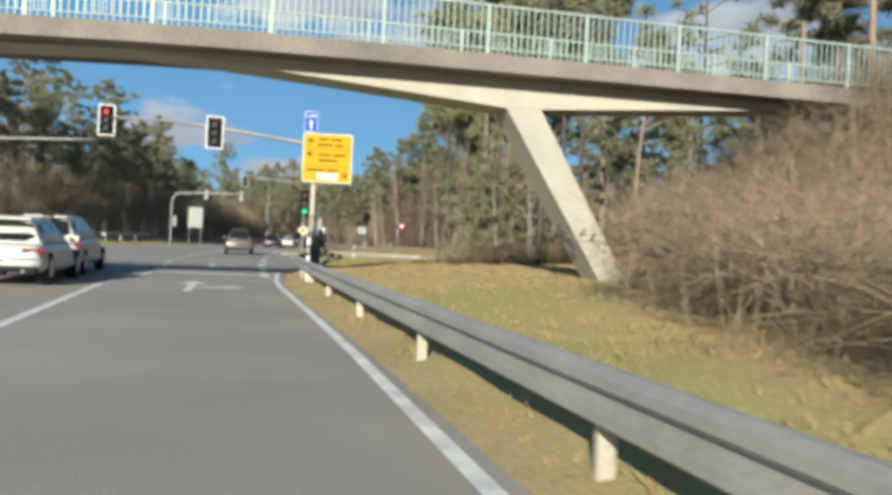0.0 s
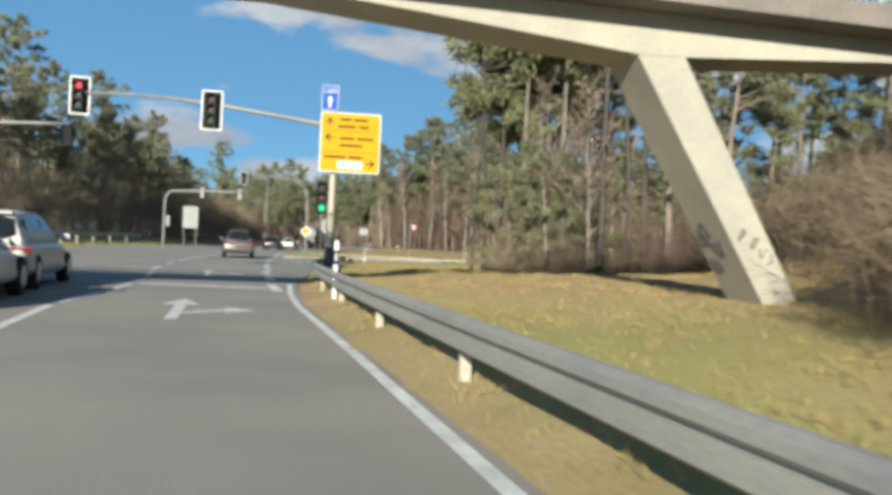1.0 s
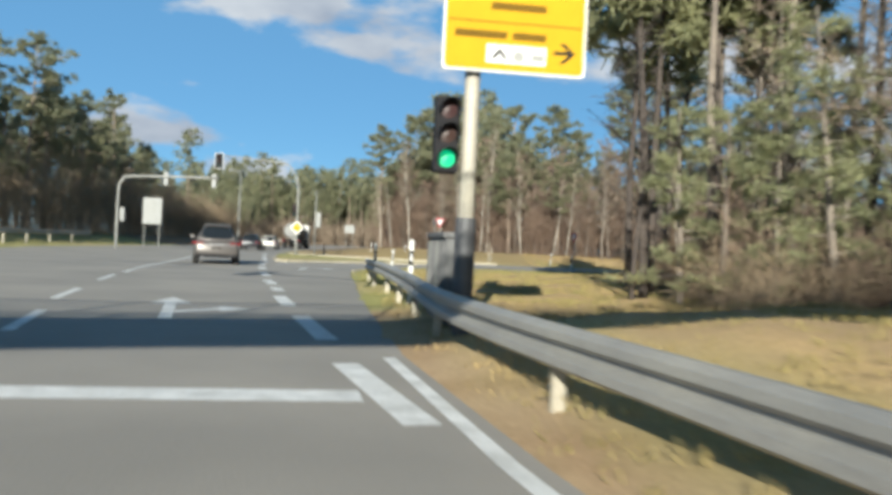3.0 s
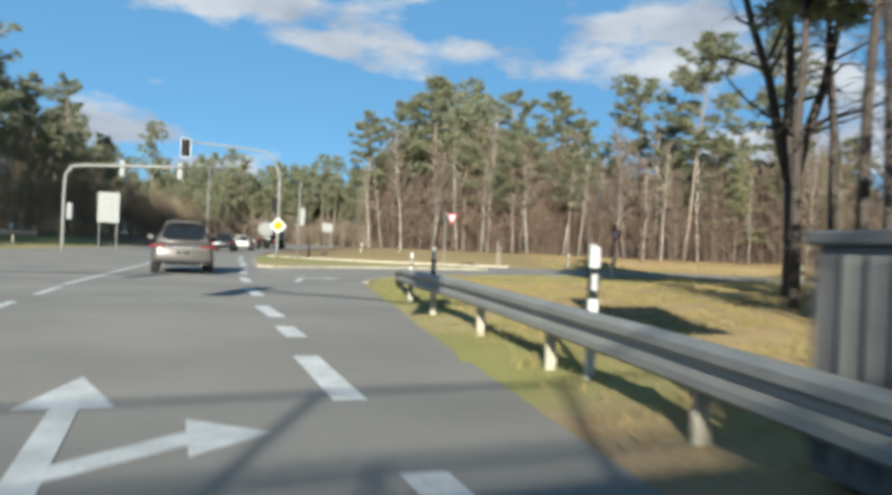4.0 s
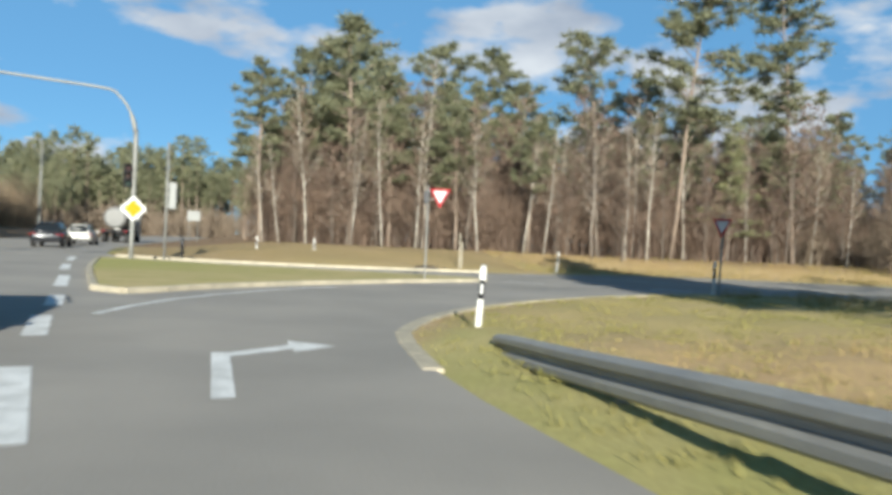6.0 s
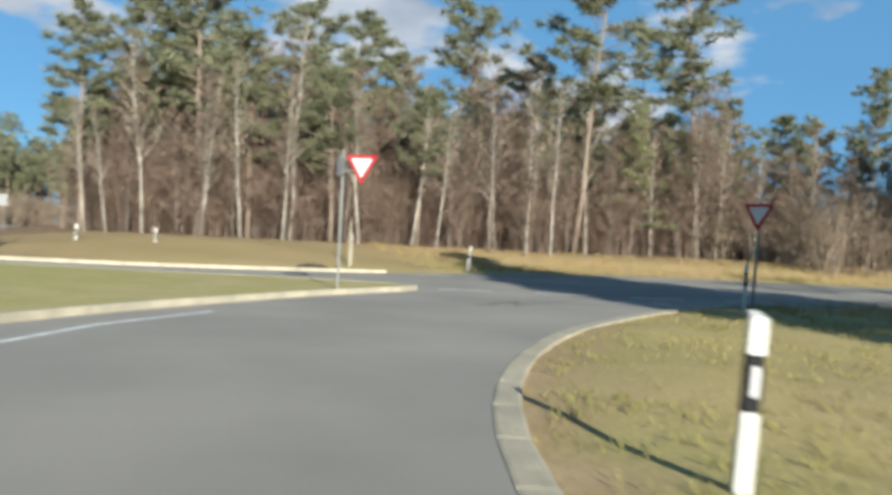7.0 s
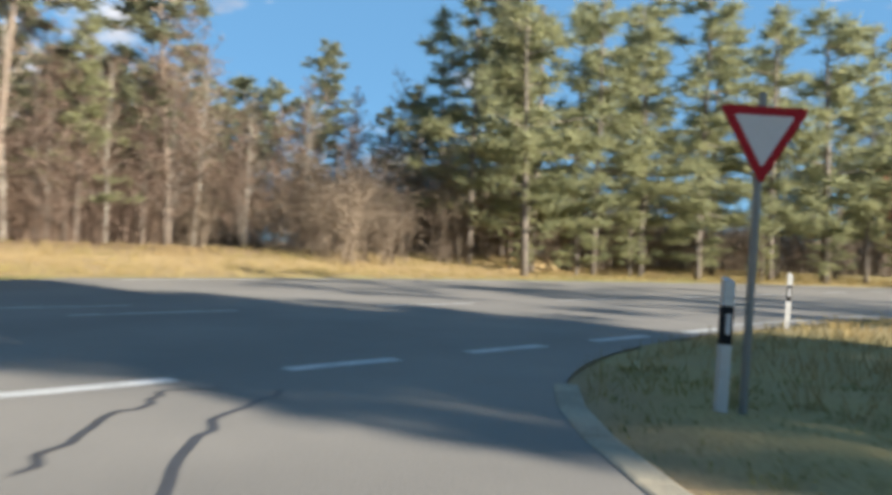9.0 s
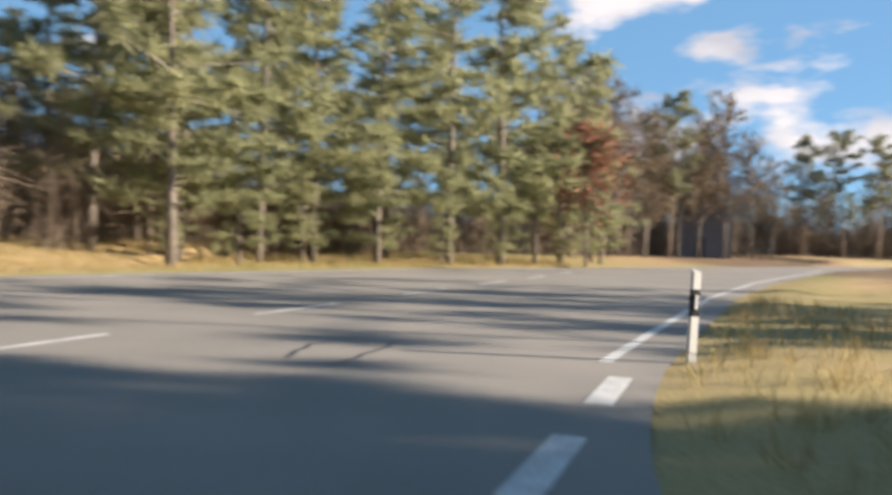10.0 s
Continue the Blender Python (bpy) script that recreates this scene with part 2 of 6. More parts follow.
def ground_material():
    """Short winter turf, straw-coloured patches, bare soil beside the carriageway and leaf litter under the trees."""
    m = bpy.data.materials.new("verge_ground")
    m.use_nodes = True
    n, l = m.node_tree.nodes, m.node_tree.links
    b = n["Principled BSDF"]
    b.inputs["Roughness"].default_value, b.inputs["Specular IOR Level"].default_value = 0.95, 0.2
    co = n.new("ShaderNodeTexCoord")
    tex = {}
    for key, s, d in (("wide", 0.11, 4), ("mid", 0.9, 5), ("fine", 22.0, 4)):
        tex[key] = n.new("ShaderNodeTexNoise")
        tex[key].inputs["Scale"].default_value, tex[key].inputs["Detail"].default_value = s, d
        l.new(co.outputs["Object"], tex[key].inputs["Vector"])

    def mixed(fac, a, c, mode="MIX"):
        x = n.new("ShaderNodeMixRGB")
        x.blend_type = mode
        for key, v in (("Fac", fac), ("Color1", a), ("Color2", c)):
            if isinstance(v, (tuple, float)):
                x.inputs[key].default_value = v
            else:
                l.new(v, x.inputs[key])
        return x.outputs["Color"]

    def ramp(src, lo, hi):
        r = n.new("ShaderNodeValToRGB")
        r.color_ramp.elements[0].position, r.color_ramp.elements[1].position = lo, hi
        l.new(src, r.inputs["Fac"])
        return r.outputs["Color"]

    kind = n.new("ShaderNodeAttribute")
    kind.attribute_name = "cover"
    sep = n.new("ShaderNodeSeparateColor")
    l.new(kind.outputs["Color"], sep.inputs["Color"])
    turf = mixed(ramp(tex["mid"].outputs["Fac"], 0.36, 0.62), (0.335, 0.300, 0.120, 1), (0.41, 0.335, 0.165, 1))
    turf = mixed(ramp(tex["wide"].outputs["Fac"], 0.42, 0.6), turf, (0.31, 0.295, 0.10, 1))
    straw = mixed(ramp(tex["mid"].outputs["Fac"], 0.35, 0.65), (0.46, 0.32, 0.16, 1), (0.37, 0.26, 0.14, 1))
    litter = mixed(ramp(tex["mid"].outputs["Fac"], 0.35, 0.65), (0.17, 0.115, 0.07, 1), (0.25, 0.17, 0.10, 1))
    colour = mixed(sep.outputs["Green"], turf, straw)
    colour = mixed(sep.outputs["Red"], colour, litter)
    soil = mixed(ramp(tex["mid"].outputs["Fac"], 0.3, 0.7), (0.33, 0.22, 0.12, 1), (0.42, 0.30, 0.18, 1))
    colour = mixed(sep.outputs["Blue"], colour, soil)
    g = n.new("ShaderNodeValToRGB")
    g.color_ramp.elements[0].position, g.color_ramp.elements[1].position = 0.3, 0.7
    g.color_ramp.elements[0].color, g.color_ramp.elements[1].color = (0.72, 0.72, 0.72, 1), (1.2, 1.2, 1.2, 1)
    l.new(tex["fine"].outputs["Fac"], g.inputs["Fac"])
    l.new(mixed(0.7, colour, g.outputs["Color"], "MULTIPLY"), b.inputs["Base Color"])
    bump = n.new("ShaderNodeBump")
    bump.inputs["Strength"].default_value, bump.inputs["Distance"].default_value = 0.35, 0.04
    l.new(tex["fine"].outputs["Fac"], bump.inputs["Height"])
    l.new(bump.outputs["Normal"], b.inputs["Normal"])
    return m


GROUND = ground_material()


# ---- mesh helpers ----
class Build:
    """Collects vertices and faces of one mesh."""

    def __init__(self):
        self.v, self.f = [], []

    def add(self, verts, faces):
        k = len(self.v)
        self.v += [tuple(p) for p in verts]
        self.f += [tuple(i + k for i in f) for f in faces]
        return self

    def box(self, m, sx, sy, sz, taper=1.0):
        c = [(x * sx / 2 * (taper if z > 0 else 1), y * sy / 2 * (taper if z > 0 else 1), z * sz / 2) for z in (-1, 1) for y in (-1, 1) for x in (-1, 1)]
        return self.add([m @ Vector(p) for p in c], [(0, 2, 3, 1), (4, 5, 7, 6), (0, 1, 5, 4), (2, 6, 7, 3), (1, 3, 7, 5), (0, 4, 6, 2)])

    def bevel_box(self, m, sx, sy, sz, r):
        """A box with chamfered edges all round."""
        b = bmesh.new()
        bmesh.ops.create_cube(b, size=1.0)
        bmesh.ops.scale(b, vec=(sx, sy, sz), verts=b.verts)
        bmesh.ops.bevel(b, geom=list(b.edges), offset=r, segments=2, affect="EDGES", profile=0.5)
        b.verts.ensure_lookup_table()
        b.verts.index_update()
        self.add([m @ v.co for v in b.verts], [[v.index for v in f.verts] for f in b.faces])
        b.free()
        return self

    def tube(self, points, radii, n=8, caps=True):
        """A round bar along the points."""
        pts = [Vector(p) for p in points]
        if not hasattr(radii, "__len__"):
            radii = [radii] * len(pts)
        rings, side = [], None
        for i, p in enumerate(pts):
            d = (pts[min(i + 1, len(pts) - 1)] - pts[max(i - 1, 0)]).normalized()
            if side is None:
                side = d.orthogonal().normalized()
            side = (side - d * side.dot(d)).normalized()
            up = d.cross(side)
            rings.append([p + (side * math.cos(a) + up * math.sin(a)) * radii[i] for a in (2 * math.pi * k / n for k in range(n))])
        faces = [(i * n + k, i * n + (k + 1) % n, (i + 1) * n + (k + 1) % n, (i + 1) * n + k) for i in range(len(pts) - 1) for k in range(n)]
        if caps:
            faces += [tuple(reversed(range(n))), tuple((len(pts) - 1) * n + k for k in range(n))]
        return self.add([q for r in rings for q in r], faces)

    def sweep(self, path, profile, closed=False):
        """A profile of (out, up) pairs drawn along a path of (point, out) pairs."""
        k, rows = len(profile), []
        for p, out in path:
            p, out = Vector(p), Vector(out)
            rows += [p + out * a + Vector((0, 0, b)) for a, b in profile]
        m = k if closed else k - 1
        faces = [(i * k + j, i * k + (j + 1) % k, (i + 1) * k + (j + 1) % k, (i + 1) * k + j) for i in range(len(path) - 1) for j in range(m)]
        if closed:
            faces += [tuple(reversed(range(k))), tuple((len(path) - 1) * k + j for j in range(k))]
        return self.add(rows, faces)

    def mesh(self, name, mat, smooth=False):
        me = bpy.data.meshes.new(name)
        me.from_pydata(self.v, [], self.f)
        me.materials.append(mat)
        if smooth:
            me.polygons.foreach_set("use_smooth", [True] * len(me.polygons))
        me.update()
        return me


def part(name, build, mat, parent=None, label="", smooth=False):
    ob = new(name, build.mesh(name, mat, smooth))
    ob.parent = parent
    return tagged(ob, label) if label else ob


def thing(name, label, category, m=None, group="", kind=""):
    ob = new(name)
    ob.empty_display_size = 0.2
    if m is not None:
        ob.matrix_basis = m
    return tagged(ob, label, category, group, kind)


def at(x=0, y=0, z=0):
    return Matrix.Translation((x, y, z))


def smooth01(a):
    a = np.clip(a, 0, 1)
    return a * a * (3 - 2 * a)


# ---- the plan: carriageways ----
RIGHT_EDGE = [(9.3, -30), (-0.72, 8.6), (-2.3, 14.3), (-3.9, 20.2), (-4.65, 23.4), (-5.45, 27.5), (-6.1, 33.0), (-6.75, 39.3), (-6.95, 42.0), (-7.4, 46.2), (-7.75, 50.5), (-7.8, 53.0)]
INNER = [(-7.55, 54.8), (-7.1, 56.2), (-6.5, 57.5), (-5.75, 58.8), (-4.5, 60.5), (-2.7, 62.4), (-0.4, 64.2), (1.6, 65.5), (3.2, 66.4), (4.6, 66.9)]
NEAR_B = [(6.5, 67.1), (9.0, 66.8), (12.0, 65.9), (15.1, 64.6), (24.2, 60.6), (34.3, 55.4), (60, 40), (72, 30), (80, 16), (84, 0), (86, -70)]
FAR_B = [(102, -70), (99, -6), (92, 14), (79, 31), (65, 44.5), (56.5, 53.0), (50, 59.0), (44.5, 64.5), (38.5, 69.8), (32.4, 74.0), (27.3, 77.2), (20.0, 81.0), (13.5, 83.2), (9.0, 83.0), (5.6, 81.0), (2.6, 79.6), (0.8, 79.0), (-2.5, 78.8), (-7.2, 79.2), (-12.5, 81.2)]
NORTH = [(-15.0, 83.2), (-16.2, 88), (-17.5, 100), (-18.2, 125), (-18.5, 400), (-30.5, 400), (-30.0, 100), (-28.6, 70), (-17.5, 20), (-5.5, -30)]


def bend(points, cuts=4):
    """Points of a line in the plan, smoothed."""
    out = []
    for i in range(len(points) - 1):
        a, b, c, d = (np.array(points[min(max(i + k, 0), len(points) - 1)]) for k in (-1, 0, 1, 2))
        for t in (k / cuts for k in range(cuts)):
            p = 0.5 * (2 * b + (c - a) * t + (2 * a - 5 * b + 4 * c - d) * t * t + (3 * b - a - 3 * c + d) * t ** 3)
            out.append((float(p[0]), float(p[1])))
    return out


CARRIAGEWAY = RIGHT_EDGE + bend(INNER + NEAR_B[:5]) + NEAR_B[4:] + FAR_B + NORTH
ISLAND = [(-12.4, 61.6), (-11.9, 60.9), (-11.3, 61.4), (-10.2, 63.1), (-8.3, 65.2), (-5.4, 67.8), (-3.4, 69.3), (-2.0, 70.2), (-1.65, 70.8), (-2.1, 71.5), (-3.6, 72.6), (-5.6, 73.6), (-8.1, 74.7), (-11.4, 76.6), (-14.2, 79.0), (-14.9, 79.2), (-15.0, 78.4), (-13.9, 70.0)]


def seg_distance(px, py, outline, closed=True):
    best = np.full(np.shape(px), 1e9)
    n = len(outline)
    for i in range(n if closed else n - 1):
        (ax, ay), (bx, by) = outline[i], outline[(i + 1) % n]
        dx, dy = bx - ax, by - ay
        t = np.clip(((px - ax) * dx + (py - ay) * dy) / (dx * dx + dy * dy), 0, 1)
        best = np.minimum(best, np.hypot(px - ax - t * dx, py - ay - t * dy))
    return best


def inside(px, py, outline):
    res = np.zeros(np.shape(px), bool)
    n = len(outline)
    for i in range(n):
        (ax, ay), (bx, by) = outline[i], outline[(i + 1) % n]
        cross = (ay > py) != (by > py)
        with np.errstate(divide="ignore", invalid="ignore"):
            res ^= cross & (px < (bx - ax) * (py - ay) / (by - ay + 1e-12) + ax)
    return res


def height(px, py):
    """The lie of the land beside the roads."""
    px, py = np.asarray(px, float), np.asarray(py, float)
    d = np.where(inside(px, py, CARRIAGEWAY), 0.0, seg_distance(px, py, CARRIAGEWAY))
    z = -0.04 + 0.08 * smooth01(d / 0.8) + 0.14 * smooth01((d - 0.3) / 0.8) * smooth01((36 - py) / 6) * (px > -8)
    z = z + 0.80 * smooth01((d - 1.5) / 9.0) * (py > 78) + 0.25 * smooth01((d - 3) / 10) * (py <= 78)
    # the bank that carries the end of the footbridge
    along, across = (px - 1.5) * 0.97 + (py - 17.1) * 0.24, -(px - 1.5) * 0.24 + (py - 17.1) * 0.97
    bank = smooth01((along - 2.2) / 8.0) * np.exp(-(np.abs(across) / (4.0 + 0.18 * np.clip(along, 0, 16))) ** 2.5)
    bank = bank * (1 - smooth01((along - 16) / 14))
    z = z + 4.3 * bank * smooth01(d / 3)
    z = z + 0.35 * smooth01((px - 0.5 + 0.26 * (py - 8)) / 4) * (py < 30) * smooth01(d / 3)
    return z


def lie(x, y):
    return float(height(np.array([x]), np.array([y]))[0])


def build_ground():
    fx = np.concatenate([[-3000, -1200, -500, -250, -150, -100], np.arange(-70, 90.1, 0.8), [100, 130, 180, 300, 600, 1400, 3000]])
    fy = np.concatenate([[-1500, -500, -200, -100, -60], np.arange(-32, 128.1, 0.8), [135, 150, 180, 240, 400, 800, 1600, 3500]])
    gx, gy = np.meshgrid(fx, fy)
    gz = height(gx, gy)
    for i, (cx, cy) in enumerate(((0.13, 0.21), (0.41, -0.33))):
        gz += np.where(gz > 0.0, 0.03, 0) * np.sin(gx * cx * 6 + gy * cy * 5 + i)
    w = len(fx)
    faces = [(r * w + c, r * w + c + 1, (r + 1) * w + c + 1, (r + 1) * w + c) for r in range(len(fy) - 1) for c in range(w - 1)]
    b = Build()
    b.v, b.f = list(zip(gx.ravel().tolist(), gy.ravel().tolist(), gz.ravel().tolist())), faces
    ob = part("ground", b, GROUND, smooth=True)
    # what covers it: leaf litter under trees, straw, bare soil
    d = seg_distance(gx, gy, CARRIAGEWAY)
    side_b = gx * 0.349 + gy * 0.937
    litter = smooth01((side_b - 88) / 5) * (gy > 70)
    litter = np.maximum(litter, smooth01((-33 - gx - 0.06 * (gy - 60)) / 5))
    litter = np.maximum(litter, smooth01((gx - 0.5 - 0.1 * (gy - 32)) / 2.5) * smooth01((50 - gy) / 6) * smooth01((gy - 25) / 5))
    litter = np.maximum(litter, 0.9 * smooth01((gz - 0.7) / 1.0))
    litter = np.maximum(litter, 0.5 * smooth01((gy - 80.5) / 4) * (gx > -16) * smooth01((10 - gx) / 7))
    straw = smooth01((gx + 0.26 * (gy - 8) - 0.6) / 2.2) * smooth01((60 - gy) / 9) * (1 - 0.75 * np.exp(-((gx - 1.0) ** 2 / 9 + (gy - 14.5) ** 2 / 40)))
    straw = straw * smooth01((d - 1.1) / 1.5)
    straw = np.maximum(straw, smooth01((side_b - 82.5) / 1.5) * (gx > 5) * 0.8)
    straw = np.maximum(straw, 0.55 * (gy > 78) * (gx <= 5) * (gx > -16))
    straw = np.maximum(straw, 0.5 * smooth01((gx + 7) / 2) * (gy > 52) * (gy < 70))
    soil = smooth01((1.5 - d) / 1.2) * (gy < 33) * (gx > -12) * (0.6 + 0.4 * smooth01((gy - 18) / 5))
    soil = np.maximum(soil, 0.8 * smooth01((0.75 - d) / 0.4) * (gx > -8) * (gx < 6) * (gy > 54) * (gy < 68))
    cols = np.stack([litter, straw, soil, np.ones_like(soil)], -1).reshape(-1, 4)
    att = ob.data.color_attributes.new("cover", "FLOAT_COLOR", "POINT")
    att.data.foreach_set("color", cols.ravel())
    tagged(ob, "rough winter grass verge with straw patches and leaf litter", "ground", kind="structure")


def flat(name, outline, z, mat, label, category="", kind="", parent=None, thick=0.0):
    b = bmesh.new()
    face = b.faces.new([b.verts.new((x, y, z)) for x, y in outline])
    if face.normal.z < 0:
        face.normal_flip()
    face.normal_update()
    if face.normal.z < 0:
        face.normal_flip()
    if thick:
        r = bmesh.ops.extrude_face_region(b, geom=[face])
        bmesh.ops.translate(b, vec=(0, 0, thick), verts=[v for v in r["geom"] if isinstance(v, bmesh.types.BMVert)])
    bmesh.ops.triangulate(b, faces=list(b.faces))
    me = bpy.data.meshes.new(name)
    b.to_mesh(me)
    b.free()
    me.materials.append(mat)
    ob = new(name, me)
    ob.parent = parent
    return tagged(ob, label, category, kind=kind)


build_ground()
flat("road", CARRIAGEWAY, 0.0, ASPHALT, "worn grey asphalt carriageway with a right-turn slip lane", "road", "structure")


def rounded(points, cuts=4):
    """The points of a line, smoothed."""
    pts = [Vector((*p, 0)) if len(p) == 2 else Vector(p) for p in points]
    out = []
    for i in range(len(pts) - 1):
        a, b, c, d = pts[max(i - 1, 0)], pts[i], pts[i + 1], pts[min(i + 2, len(pts) - 1)]
        for k in range(cuts):
            t = k / cuts
            out.append(0.5 * (2 * b + (c - a) * t + (2 * a - 5 * b + 4 * c - d) * t * t + (3 * b - a - 3 * c + d) * t ** 3))
    return out + [pts[-1]]


def with_out(pts, flip=1):
    res = []
    for i, p in enumerate(pts):
        d = (pts[min(i + 1, len(pts) - 1)] - pts[max(i - 1, 0)]).normalized()
        res.append((p, Vector((d.y, -d.x, 0)) * flip))
    return res


def kerb(name, points, label, wide=0.16, high=0.11, step=1.0):
    """Kerb stones, each about a metre long, with open joints."""
    root = thing(name, label, "kerb", kind="structure")
    pts = rounded(points, 8)
    stretch, run = [0.0], 0.0
    for a, b in zip(pts, pts[1:]):
        run += (b - a).length
        stretch.append(run)

    def place(s):
        i = max(0, min(len(pts) - 2, int(np.searchsorted(stretch, s)) - 1))
        return pts[i].lerp(pts[i + 1], (s - stretch[i]) / max(1e-6, stretch[i + 1] - stretch[i]))

    n = max(1, int(run / step))
    for k in range(n):
        a, b = place(run * k / n + 0.006), place(run * (k + 1) / n - 0.006)
        d = (b - a).normalized()
        side = Vector((d.y, -d.x, 0)) * wide / 2
        bl = Build()
        low = high - min(0.02, high / 2)
        rows = [(-1, -0.05), (-1, low), (-0.75, high), (0.75, high), (1, low), (1, -0.05)]
        bl.sweep([(a, side), (b, side)], [(x, z) for x, z in rows], closed=True)
        part("kerb_stone", bl, KERB, root)
    return root


kerb("kerb_island", ISLAND + ISLAND[:1], "pale stone kerb round the grass island")
flat("grass_island", [(x + (-7.9 - x) * 0.012, y + (71.5 - y) * 0.012) for x, y in ISLAND], 0.0, GROUND, "raised triangular traffic island with short green turf", "ground", "structure", thick=0.10)
kerb("kerb_inner", [(-7.8, 52.0)] + INNER, "low pale kerb on the inside of the bend", 0.22, 0.012)
kerb("kerb_far", [(0.8, 79.0), (-2.5, 78.8), (-7.2, 79.2), (-12.5, 81.2), (-15.0, 83.2)], "pale kerb along the far grass verge")


def stripe(points, wide, z=0.004):
    b = Build()
    pts = [Vector((*p, 0)) for p in points]
    b.sweep([(p, o) for p, o in with_out(pts)], [(-wide / 2, z), (wide / 2, z)])
    return b


def road_marks():
    """Lane lines, dashes, the stop line and the arrows, each painted mark an object."""
    root = thing("road_marking", "worn white lane lines, dashes, stop line and arrows", "road marking", kind="structure")
    lines = [
        ([(9.0, -30), (-0.9, 8.6), (-2.45, 14.3), (-4.1, 20.2), (-4.85, 23.4), (-5.6, 27.3)], 0.13),
        ([(4.6, -30), (-5.3, 9.8), (-7.7, 18.3), (-8.75, 24.4)], 0.15),
        ([(-12.4, -2), (-19.6, 26)], 0.12),
        ([(-14.2, 45.5), (-15.0, 50.5), (-16.4, 59.2), (-17.6, 66)], 0.15),
        ([(-11.6, 56.8), (-11.3, 58.2), (-10.8, 59.8), (-10.0, 61.4), (-8.9, 63.2), (-7.3, 64.9)], 0.12),
        ([(0.9, 78.3), (8.0, 75.5)], 0.14),
        ([(14.0, 82.0), (20.0, 80.0), (27.2, 76.2), (32.2, 73.0), (38.2, 68.8), (44.0, 63.7), (49.5, 58.2), (64, 44)], 0.14),
        ([(13.0, 66.2), (15.3, 65.2), (24.4, 61.2), (34.6, 56.0), (60, 41)], 0.14),
    ]
    for pts, w in lines:
        part("lane_line", stripe(pts, w), PAINT, root)
    part("stop_line", stripe([(-8.7, 24.75), (-5.75, 25.2)], 0.45), PAINT, root)
    dashes = [((-5.3, 24.3), (-6.0, 26.8)), ((-6.35, 28.6), (-7.05, 31.4)), ((-7.5, 33.3), (-8.05, 35.6)), ((-8.3, 37.2), (-8.6, 38.4)), ((-8.85, 39.7), (-9.4, 41.7)), ((-9.8, 44.2), (-10.4, 46.6)), ((-10.85, 49.3), (-11.45, 52.0)), ((-11.8, 54.2), (-12.2, 56.4)),
              ((-12.4, 58.0), (-12.75, 60.0)), ((-13.2, 62.5), (-13.9, 66.5)), ((-14.5, 69.5), (-15.2, 73.5)), ((-15.7, 76.5), (-16.4, 81))]
    for a, b in dashes:
        part("lane_dash", stripe([a, b], 0.26), PAINT, root)
    for a, b in [((-9.8, 28.2), (-10.5, 30.6)), ((-11.2, 32.6), (-11.85, 35.2)), ((-12.6, 38.2), (-13.2, 40.8)), ((-13.5, 42.4), (-14.0, 44.8))]:
        part("lane_dash", stripe([a, b], 0.14), PAINT, root)
    # broken edge line of the crossing road
    x = -0.85
    while x < 13:
        part("edge_dash", stripe([(x, 71.15 - 0.372 * (x + 1.1)), (x + 1.28, 71.15 - 0.372 * (x + 2.38))], 0.22), PAINT, root)
        x += 2.32
    for k in range(7):
        x = 6 + 5.5 * k
        part("centre_dash", stripe([(x, 76.2 - 0.372 * (x - 2)), (x + 2.6, 76.2 - 0.372 * (x + 0.6))], 0.13), PAINT, root)

    def arrow(m, right_only=False):
        up = [(-0.09, 0), (0.09, 0), (0.09, 2.6), (0.32, 2.6), (0, 3.9), (-0.32, 2.6), (-0.09, 2.6)]
        turn = [(0.09, 1.2), (0.09, 0.9), (0.75, 1.5), (0.75, 1.25), (1.25, 1.75), (0.75, 2.2), (0.75, 1.85)]
        for k, outline in enumerate((up, turn)):
            if right_only and k == 0:
                outline = [(-0.09, -1.2), (0.09, -1.2), (0.09, 1.2), (-0.09, 1.2)]
            b = Build()
            b.add([m @ Vector((x, y, 0.005)) for x, y in outline], [tuple(range(len(outline)))])
            part("turn_arrow", b, PAINT, root)

    rng = random.Random(3)
    for pts in ([(-2.13, 66.4), (-1.2, 67.08), (-0.72, 67.48), (-1.0, 66.95)], [(-1.4, 66.36), (-0.27, 67.2), (0.36, 67.61), (1.1, 68.05), (1.9, 68.5), (2.84, 68.69)], [(0.3, 68.39), (0.96, 68.85), (1.75, 69.13), (2.3, 69.38), (2.65, 69.15)], [(12.7, 69.39), (13.69, 69.31), (14.06, 69.01), (13.92, 68.74)], [(12.36, 68.88), (13.09, 68.67), (14.22, 68.36)]):
        line = [(x + rng.uniform(-0.06, 0.06), y + rng.uniform(-0.06, 0.06)) for x, y in [tuple(p.to_2d()) for p in rounded(pts, 4)]]
        part("crack_seal", stripe(line, 0.065, 0.003), DARKPOLE, root, "dark sealed crack")

    turn_a = Matrix.Rotation(radians(14.5), 4, "Z")
    arrow(at(-5.35, 16.9) @ turn_a)
    arrow(at(-8.7, 30.2) @ turn_a)
    arrow(at(-9.75, 51.8) @ Matrix.Rotation(radians(2), 4, "Z"), True)
    arrow(at(-9.8, 12.9) @ turn_a)


road_marks()


# ---- the footbridge ----
BX, BN = Vector((0.97, 0.24, 0)).normalized(), Vector((-0.24, 0.97, 0)).normalized()
BRIDGE = Matrix(((BX.x, BN.x, 0, 0), (BX.y, BN.y, 0, 0), (0, 0, 1, 0), (0, 0, 0, 1)))
BRIDGE = at(*(BN * 16.6)) @ BRIDGE       # x along the deck, y across it, from its middle line


